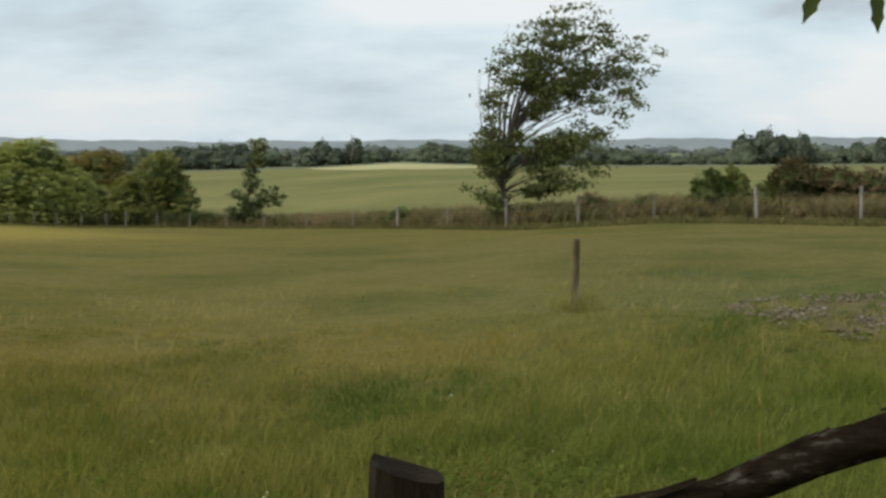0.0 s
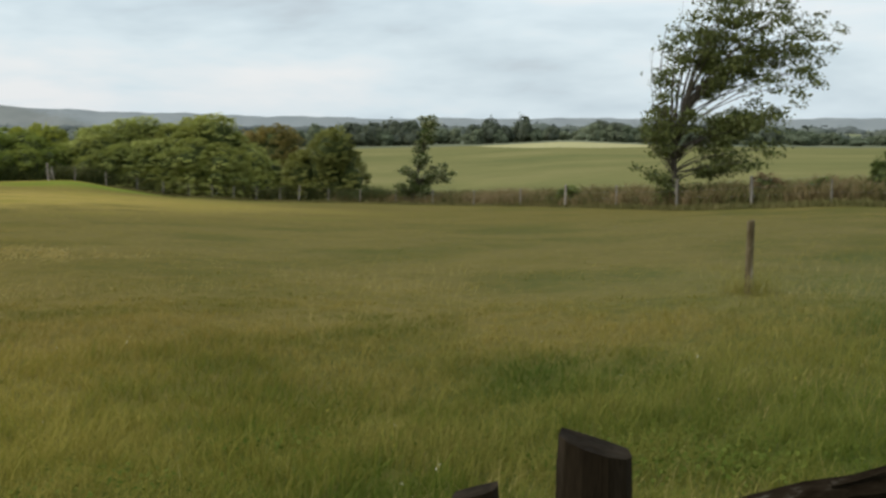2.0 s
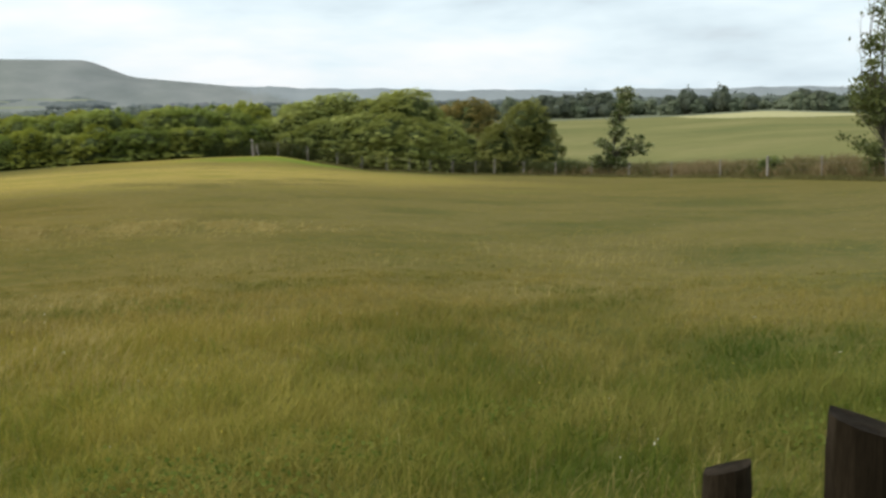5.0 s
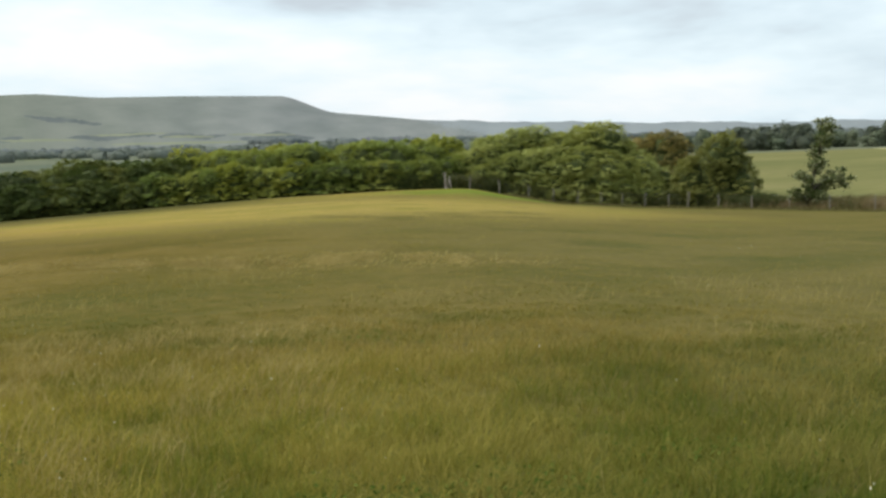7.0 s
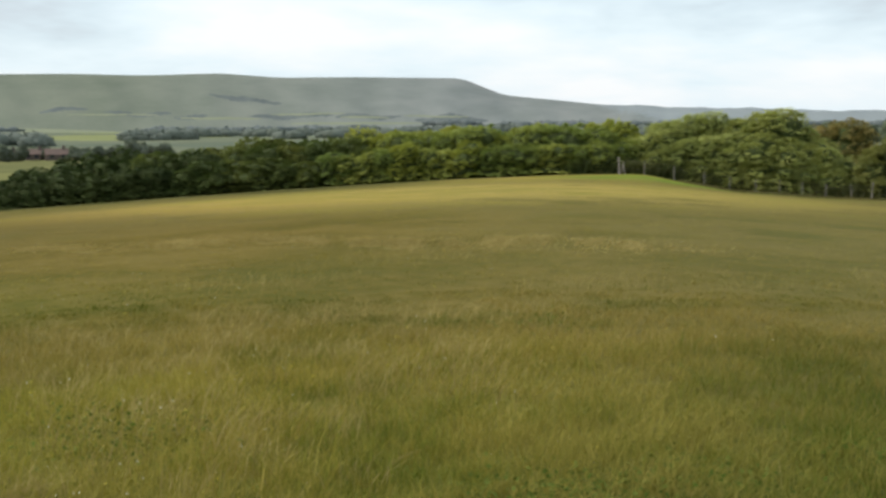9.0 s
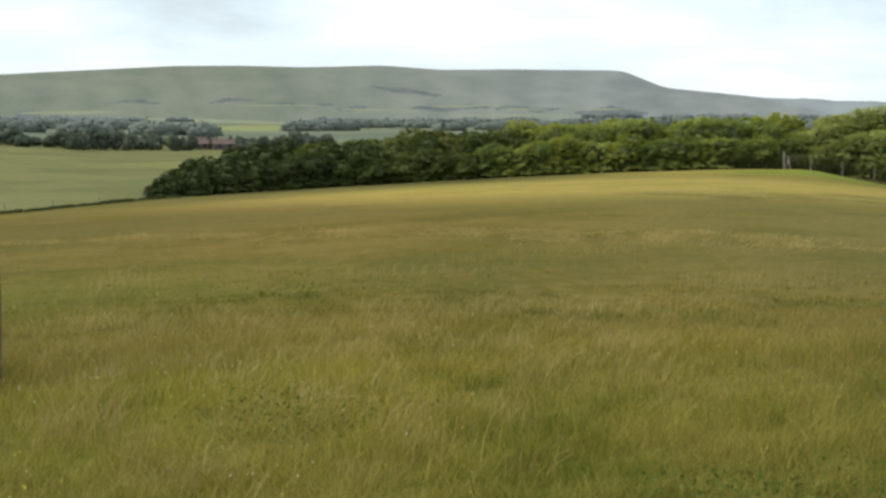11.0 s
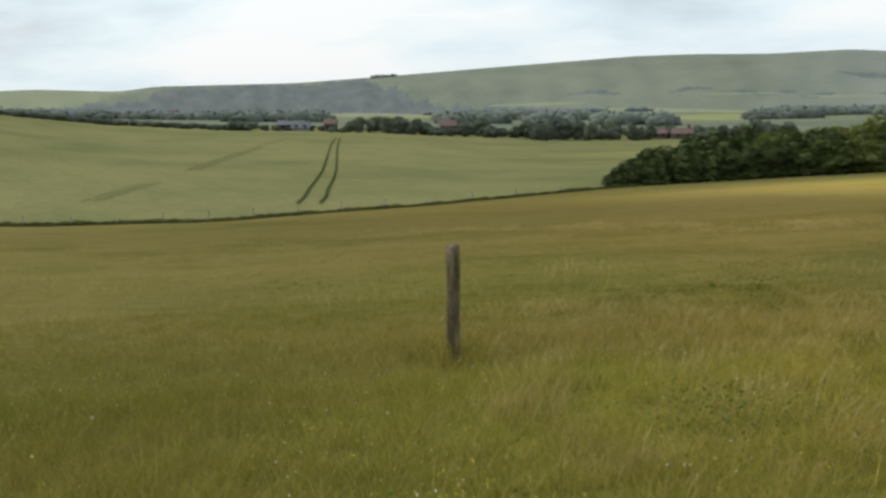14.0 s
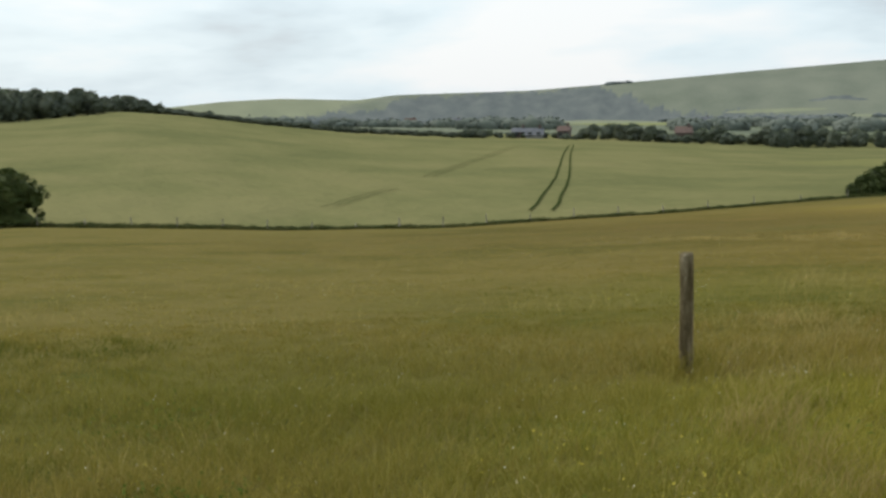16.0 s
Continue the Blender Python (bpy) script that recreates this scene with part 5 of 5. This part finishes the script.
for shift in (0.0, -1.0):
    strip("tramline", [(66.15 + shift, -4.46), (65.8 + shift * 0.95, -4.15), (65.62 + shift * 0.85, -3.85), (65.25 + shift * 0.75, -3.42), (64.95 + shift * 0.6, -3.0), (64.75 + shift * 0.45, -2.5), (64.58 + shift * 0.32, -2.0), (64.3 + shift * 0.2, -1.57)], 0.22, "track", "dark tractor wheel track through the wheat", 84, 355)
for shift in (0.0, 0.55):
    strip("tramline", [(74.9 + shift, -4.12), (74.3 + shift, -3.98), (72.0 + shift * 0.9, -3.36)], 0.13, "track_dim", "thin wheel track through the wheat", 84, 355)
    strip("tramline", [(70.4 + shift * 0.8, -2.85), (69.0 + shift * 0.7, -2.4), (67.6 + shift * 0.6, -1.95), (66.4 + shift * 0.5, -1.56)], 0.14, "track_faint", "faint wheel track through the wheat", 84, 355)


# ---------------------------------------------------------------- weeds along the field edges
def edge_weeds(name, az0, az1, n, back0, back1, h0, h1, mat, label, seed, w0=0.03, w1=0.09):
    r4 = np.random.RandomState(seed)
    az = r4.uniform(az0, az1, n)
    d = at(EDGE_D, az) + r4.uniform(back0, back1, n)
    lump = 0.5 + 0.3 * np.sin(az * 2.3 + np.sin(az * 5.1)) * np.sin(az * 0.9) + 0.25 * np.sin(az * 7.7 + d) * np.sin(az * 3.3)
    b = on_ground(az, d)
    tagged(new(name, blade_mesh(name, b, r4.uniform(h0, h1, n) * (0.6 + 0.6 * lump), r4.uniform(w0, w1, n), np.array([0.25, 0.0]), mat, r4)), label, "weeds", kind="stuff")


edge_weeds("fence_weeds", -25, 12.5, 46000, -0.4, 7.5, 0.3, 1.05, "weeds", "tall dry brown dock and grass along the wire fence", 81)
edge_weeds("paddock_edge_grass", -25, 22, 26000, -3.5, 0.6, 0.10, 0.34, "edge_grass", "longer pale grass left uncut along the wire fence", 84, 0.015, 0.04)
edge_weeds("hedge_foot_weeds", 10, 27, 22000, 0.2, 3.4, 0.5, 1.5, "verge", "rank green growth at the foot of the hedge", 82)
edge_weeds("wheat_verge", 51, 95, 26000, -0.3, 1.4, 0.10, 0.34, "verge", "dark green grass verge between paddock and wheat", 83)


# ---------------------------------------------------------------- fences
def rough_post(bm, r, h, rng, sides=10, lean=(0, 0), slope=0.0, deep=0.4):
    """A weathered round post with a chamfered, sawn top."""
    n = 7
    zs = [-deep] + [h * i / n for i in range(n)] + [h - r * 0.35, h]
    tube(bm, [(lean[0] * z + rng.uniform(-1, 1) * r * 0.06, lean[1] * z, z) for z in zs], [r * (1.04 - 0.06 * max(0, z) / h) * (0.88 if i == len(zs) - 1 else 1) for i, z in enumerate(zs)], sides, 0.05, rng)
    for v in bm.verts:
        if v.co.z > h * 0.9:
            v.co.z += slope * v.co.x


rng = random.Random(21)
fence = thing("wire_fence", spot(5, float(at(EDGE_D, 5.0))), "post and wire stock fence of weathered pale posts", "fence")
inv = Matrix.Translation(fence.location).inverted()
post_meshes = []
for i in range(4):
    bm = bmesh.new()
    rough_post(bm, 0.05, 1.0, rng, 8, (rng.uniform(-0.05, 0.05), 0))
    post_meshes.append(bm_mesh("post", bm, "pale_post"))
posts = [(-22.3, 1.3), (-18.06, 1.25), (-13.75, 1.2), (-9.35, 0.95), (-6.03, 1.2), (-2.82, 1.25), (-0.2, 1.15), (2.05, 1.2), (4.04, 1.15), (6.12, 1.1), (7.96, 1.15), (9.61, 1.15), (11.2, 1.1), (12.6, 1.15), (13.91, 1.3), (14.74, 1.15), (15.78, 1.15), (16.76, 1.15), (17.7, 1.15), (18.7, 1.15), (19.8, 1.15), (20.9, 1.15), (22.2, 1.15), (23.5, 1.15), (24.6, 1.3)]
for i, (az, h) in enumerate(posts):
    fat = 1.3 if h > 1.19 else 0.72
    h = h if h > 1.19 else h * 0.94
    part("post", post_meshes[i % 4], fence, "", inv @ Matrix.Translation(spot(az, float(at(EDGE_D, az)) - 0.6)) @ pose(0, 0, 0, 0, 0, i * 77) @ Matrix.Diagonal((fat, fat, h, 1)))
for up in (0.45, 0.75, 1.02):
    bm = bmesh.new()
    for (a0, _), (a1, _) in zip(posts, posts[1:]):
        p0, p1 = spot(a0, float(at(EDGE_D, a0)) - 0.6, up), spot(a1, float(at(EDGE_D, a1)) - 0.6, up)
        tube(bm, [p0 - fence.location, p1 - fence.location], [0.0015, 0.0015], 4, cap=False)
    part("wire", bm_mesh("wire", bm, "wire"), fence, "thin grey fence wire")

fence = thing("wheat_fence", spot(70, float(at(EDGE_D, 70.0))), "low line of short weathered posts along the wheat", "fence")
inv = Matrix.Translation(fence.location).inverted()
for i in range(22):
    az = 52.5 + 1.95 * i
    part("post", post_meshes[i % 4], fence, "", inv @ Matrix.Translation(spot(az, float(at(EDGE_D, az)) + 0.2)) @ pose(0, 0, 0, 0, 0, i * 53) @ Matrix.Diagonal((0.7, 0.7, rng.uniform(0.45, 0.8), 1)))

# a pale stake propped by another at the hedge corner
ob = thing("propped_stake", spot(24.45, 97.6), "pale bare stake propped by a second at the hedge corner", "stake")
for x0, x1, h in ((-0.15, 0.05, 0.95), (0.22, 0.0, 0.75)):
    bm = bmesh.new()
    tube(bm, [(x0, 0, -0.2), ((x0 + x1) / 2, 0.02, h / 2), (x1, 0, h)], [0.045, 0.04, 0.035], 8, 0.06, rng)
    part("stake", bm_mesh("stake", bm, "pale_post"), ob)

# two lone posts in the paddock
for az, d, top, r, turn in ((-5.88, 15.2, 0.555, 0.045, 20), (59.15, 10.2, 0.515, 0.055, 120)):
    x, y = held(max(0.0, az))[:2]
    x, y = x - d * math.sin(radians(az)), y + d * math.cos(radians(az))
    z = float(ground(math.degrees(math.atan2(-x, y)), math.hypot(x, y)))
    bm = bmesh.new()
    rough_post(bm, r, top - z, rng, 14, (0.012, 0), 0.08)
    ob = new("paddock_post", bm_mesh("paddock_post", bm, "old_wood"))
    ob.matrix_world = Matrix.Translation((x, y, z)) @ pose(0, 0, 0, 0, 0, turn)
    q = rs.normal(size=(260, 2)) * 0.17
    tuft = np.stack([x + q[:, 0], y + q[:, 1], np.full(260, z - 0.02)], 1)
    tagged(new("grass_tuft", blade_mesh("grass_tuft", tuft, rs.uniform(0.16, 0.34, 260), rs.uniform(0.004, 0.010, 260), np.array([0.1, 0.0]), "grass", rs)), "longer grass left standing round a post", "grass", kind="stuff")
    tagged(ob, "lone round grey-brown weathered post standing in grass", "post", "lone posts in the paddock")


# the rustic fence close to the camera
def hewn_post(place, w, h, rise, turn, label):
    """A split post with a flat back, rounded front and a slanting sawn top."""
    bm = bmesh.new()
    prof = [(-0.5, 0.35), (-0.52, -0.1), (-0.40, -0.36), (-0.15, -0.5), (0.18, -0.5), (0.42, -0.34), (0.5, -0.05), (0.46, 0.35), (0.1, 0.42), (-0.2, 0.42)]
    zs = [-0.4, 0.1, 0.3, 0.5, 0.7, 0.85, 0.95, 1.0]
    rows = []
    for z in zs:
        k = 1.0 if z < 1 else 0.95
        rows.append([bm.verts.new((x * w * k + rng.uniform(-1, 1) * 0.0015, y * w * k + rng.uniform(-1, 1) * 0.0015, (z * h if z > 0 else z) + (rise * -x if z > 0.9 else 0))) for x, y in prof])
    m = len(prof)
    for r0, r1 in zip(rows, rows[1:]):
        for k in range(m):
            bm.faces.new((r0[k], r0[(k + 1) % m], r1[(k + 1) % m], r1[k]))
    bm.faces.new(rows[-1])
    bm.faces.new(list(reversed(rows[0])))
    ob = new("fence_post", bm_mesh("fence_post", bm, "dark_wood", False))
    ob.matrix_world = Matrix.Translation(place) @ pose(0, 0, 0, 0, 0, turn)
    return tagged(ob, label, "post", "posts of the rustic fence")


hewn_post((-0.065, 2.10, 0.0), 0.126, 1.114, 0.034, 0, "thick dark weathered fence post with a slanting top")
hewn_post((-0.313, 2.54, -0.03), 0.098, 0.927, -0.028, 0, "thin dark fence post with a flat sawn top")
hewn_post((1.95, 2.12, 0.0), 0.116, 1.55, 0.02, 0, "thick dark weathered fence post beside the rail")
bm = bmesh.new()
way, rad = [], []
for i in range(25):
    u = i / 24
    x = -0.03 + 1.98 * u
    way.append((x, 2.19 - 0.02 * math.sin(u * 5), 0.926 + 0.306 * x - 0.08 * max(0, x - 0.8) - 0.014 * min(1, max(0, (0.75 - x) / 0.25)) + 0.004 * math.sin(u * 41)))
    rad.append(0.036 + 0.006 * math.sin(u * 19) + 0.004 * math.sin(u * 43 + 1))
tube(bm, way, rad, 12, 0.10, rng)
rail = tagged(new("fence_rail", bm_mesh("fence_rail", bm, "rail_bark")), "crooked dark rustic rail with flaking bark", "rail")
for k in range(46):  # curled flakes of bark along the rail
    i = rng.randint(2, 21)
    a, b = Vector(way[i]), Vector(way[i + 1])
    c, w = a.lerp(b, rng.random()), rng.uniform(0, 2 * math.pi)
    n_v = Vector((0, math.cos(w), math.sin(w)))
    t_v = Vector((0, -math.sin(w), math.cos(w)))
    l_v = (b - a).normalized()
    bm = bmesh.new()
    ln, wd, r = rng.uniform(0.02, 0.06), rng.uniform(0.006, 0.014), rad[i] * 0.97
    vs = []
    for u in (-1, -0.3, 0.4, 1):
        for v in (-1, 0, 1):
            lift = 0.002 + 0.004 * max(0, u) + 0.002 * abs(v) + rng.uniform(0, 0.0015)
            vs.append(bm.verts.new(c + l_v * (u * ln) + t_v * (v * wd * (1 - 0.3 * abs(u))) + n_v * (r + lift)))
    for q in range(3):
        for v in range(2):
            bm.faces.new((vs[q * 3 + v], vs[q * 3 + v + 1], vs[q * 3 + v + 4], vs[q * 3 + v + 3]))
    e = bmesh.ops.extrude_face_region(bm, geom=bm.faces[:])
    for g in e["geom"]:
        if isinstance(g, bmesh.types.BMVert):
            g.co -= n_v * 0.003
    part("bark_flake", bm_mesh("bark_flake", bm, "rail_bark", False), rail)

# gravel patch
bm = bmesh.new()
c = bm.verts.new(spot(-20.5, 15.0, 0.03))
ring = []
for i in range(40):
    a = 2 * math.pi * i / 40
    k = 0.9 + 0.14 * math.sin(a * 3) + 0.10 * math.sin(a * 7 + 1) + 0.08 * math.sin(a * 12)
    ring.append(bm.verts.new(spot(-20.5 + 7.5 * k * math.cos(a), 15.0 + 2.6 * k * math.sin(a), 0.02)))
mid = [bm.verts.new(spot(-20.5 + 4.0 * math.cos(2 * math.pi * i / 40), 15.0 + 1.3 * math.sin(2 * math.pi * i / 40), 0.03)) for i in range(40)]
for i in range(40):
    j = (i + 1) % 40
    bm.faces.new((mid[i], ring[i], ring[j], mid[j]))
    bm.faces.new((c, mid[i], mid[j]))
tagged(new("bare_patch", bm_mesh("bare_patch", bm, "earth")), "bare stony earth patch in the paddock", "bare ground", kind="structure")
r5 = np.random.RandomState(9)
a, q = r5.uniform(0, 2 * math.pi, 4200), np.sqrt(r5.uniform(0, 1, 4200))
az, d = -20.5 + 8.0 * q * np.cos(a), 15.0 + 2.8 * q * np.sin(a)
keep = np.sin(az * 1.9 + d * 1.3) + np.sin(d * 2.3) + 0.7 * r5.normal(size=4200) > 0.1
p = on_ground(az[keep], d[keep])
n = len(p)
s = r5.uniform(0.006, 0.022, n)[:, None, None]
cube = np.array([[-1, -1, -0.5], [1, -1, -0.5], [1, 1, -0.5], [-1, 1, -0.5], [-0.6, -0.6, 0.6], [0.7, -0.5, 0.6], [0.5, 0.7, 0.6], [-0.7, 0.6, 0.6]])
v = p[:, None, :] + [0, 0, 0.06] + cube[None] * s * (1 + r5.uniform(-0.3, 0.3, (n, 8, 3)))
fq = np.array([[0, 1, 5, 4], [1, 2, 6, 5], [2, 3, 7, 6], [3, 0, 4, 7], [4, 5, 6, 7], [3, 2, 1, 0]])
loops = (np.arange(n)[:, None, None] * 8 + fq[None]).ravel()
tagged(new("gravel", fast_mesh("gravel", v.reshape(-1, 3), loops, np.full(n * 6, 4), ["stone"])), "loose brown-grey stones and rubble on bare earth", "gravel", kind="stuff")

a, q = r5.uniform(0, 2 * math.pi, 7000), np.sqrt(r5.uniform(0, 1, 7000))
az, d = -20.5 + 7.8 * q * np.cos(a), 15.0 + 2.8 * q * np.sin(a)
keep = np.sin(az * 1.7 + d * 2.1 + 1) + np.sin(az * 3.9 - d * 1.3) + 0.5 * r5.normal(size=7000) > 0.25
base = on_ground(az[keep], d[keep]) + [0, 0, 0.03]
tagged(new("sparse_grass", blade_mesh("sparse_grass", base, r5.uniform(0.04, 0.12, len(base)), r5.uniform(0.006, 0.014, len(base)), np.array([0.14, 0.03]), "grass", r5)), "sparse grass tufts growing through stony earth", "grass", kind="stuff")

# overhanging bough close to the camera
rng = random.Random(44)
ob = thing("overhanging_tree", (2.4, 1.2, 0.0), "dark broadleaf tree whose twigs hang over the fence", "tree")
bm = bmesh.new()
tube(bm, [(0, 0, -0.3), (0.02, 0, 1.0), (-0.05, 0.05, 2.2), (-0.25, 0.2, 3.0)], [0.16, 0.13, 0.11, 0.07], 10, 0.06, rng)
part("trunk", bm_mesh("trunk", bm, "bark"), ob)
bm = bmesh.new()
tube(bm, [(-0.05, 0.05, 2.1), (-0.6, 0.45, 2.35), (-1.2, 0.8, 2.25), (-1.65, 0.95, 2.02)], [0.05, 0.03, 0.015, 0.004], 7, 0.06, rng)
tube(bm, [(-0.6, 0.45, 2.35), (-1.3, 0.05, 2.25), (-1.85, -0.25, 2.02), (-2.16, -0.30, 1.90)], [0.012, 0.007, 0.004, 0.0015], 6)
part("limb", bm_mesh("limb", bm, "bark"), ob)
for az, el, d, tilt, size in ((-15.65, 6.15, 0.95, 20, 0.019), (-18.25, 5.6, 0.97, -10, 0.017), (-19.5, 5.9, 0.95, 15, 0.022), (-17.6, 7.9, 0.97, 30, 0.022)):
    c = Vector((-d * math.sin(radians(az)), d * math.cos(radians(az)), EYE + d * math.tan(radians(el)))) - ob.location
    bm = bmesh.new()
    outline = [(0, 1.0), (0.28, 0.75), (0.36, 0.3), (0.27, -0.1), (0.34, -0.3), (0.16, -0.6), (0, -1.0), (-0.14, -0.62), (-0.33, -0.35), (-0.26, 0.0), (-0.36, 0.35), (-0.25, 0.78)]
    rim = [bm.verts.new((x * size, 0, z * size)) for x, z in outline]
    hub_v = bm.verts.new((0, size * 0.1, 0))
    for i in range(12):
        bm.faces.new((rim[i], rim[(i + 1) % 12], hub_v))
    tube(bm, [(0, 0, size * 0.95), (0.004, 0, 0.06), (0.02, 0.005, 0.14)], [0.0006, 0.0008, 0.0012], 5)
    part("leaf", bm_mesh("leaf", bm, "leaf_dark"), ob, "", Matrix.Translation(c) @ pose(0, 0, 0, 10, tilt, 15))
# unseen crown and its limbs, added to shade the posts and foreground
cr = np.random.RandomState(77)
v = cr.normal(size=(5200, 3))
v /= np.linalg.norm(v, axis=1)[:, None]
v = v * (0.55 + 0.5 * cr.uniform(0, 1, (5200, 1))) * [2.3, 2.3, 1.5] + [0.6, -1.4, 4.6]
part("crown", leaf_mesh("crown", v, cr.normal(size=v.shape) + [0, 0, 0.6], 0.13, "leaf_dark", cr), ob)
for tip in ((0.3, -0.8, 4.2), (1.6, -1.6, 4.8), (0.2, -2.4, 5.0), (-0.5, -1.0, 5.0)):
    bm = bmesh.new()
    tube(bm, [(-0.05, 0.04, 2.2), (-0.2 + tip[0] * 0.3, 0.1 + tip[1] * 0.3, 3.1), tip], [0.09, 0.06, 0.02], 7, 0.06, rng)
    part("limb", bm_mesh("limb", bm, "bark"), ob)
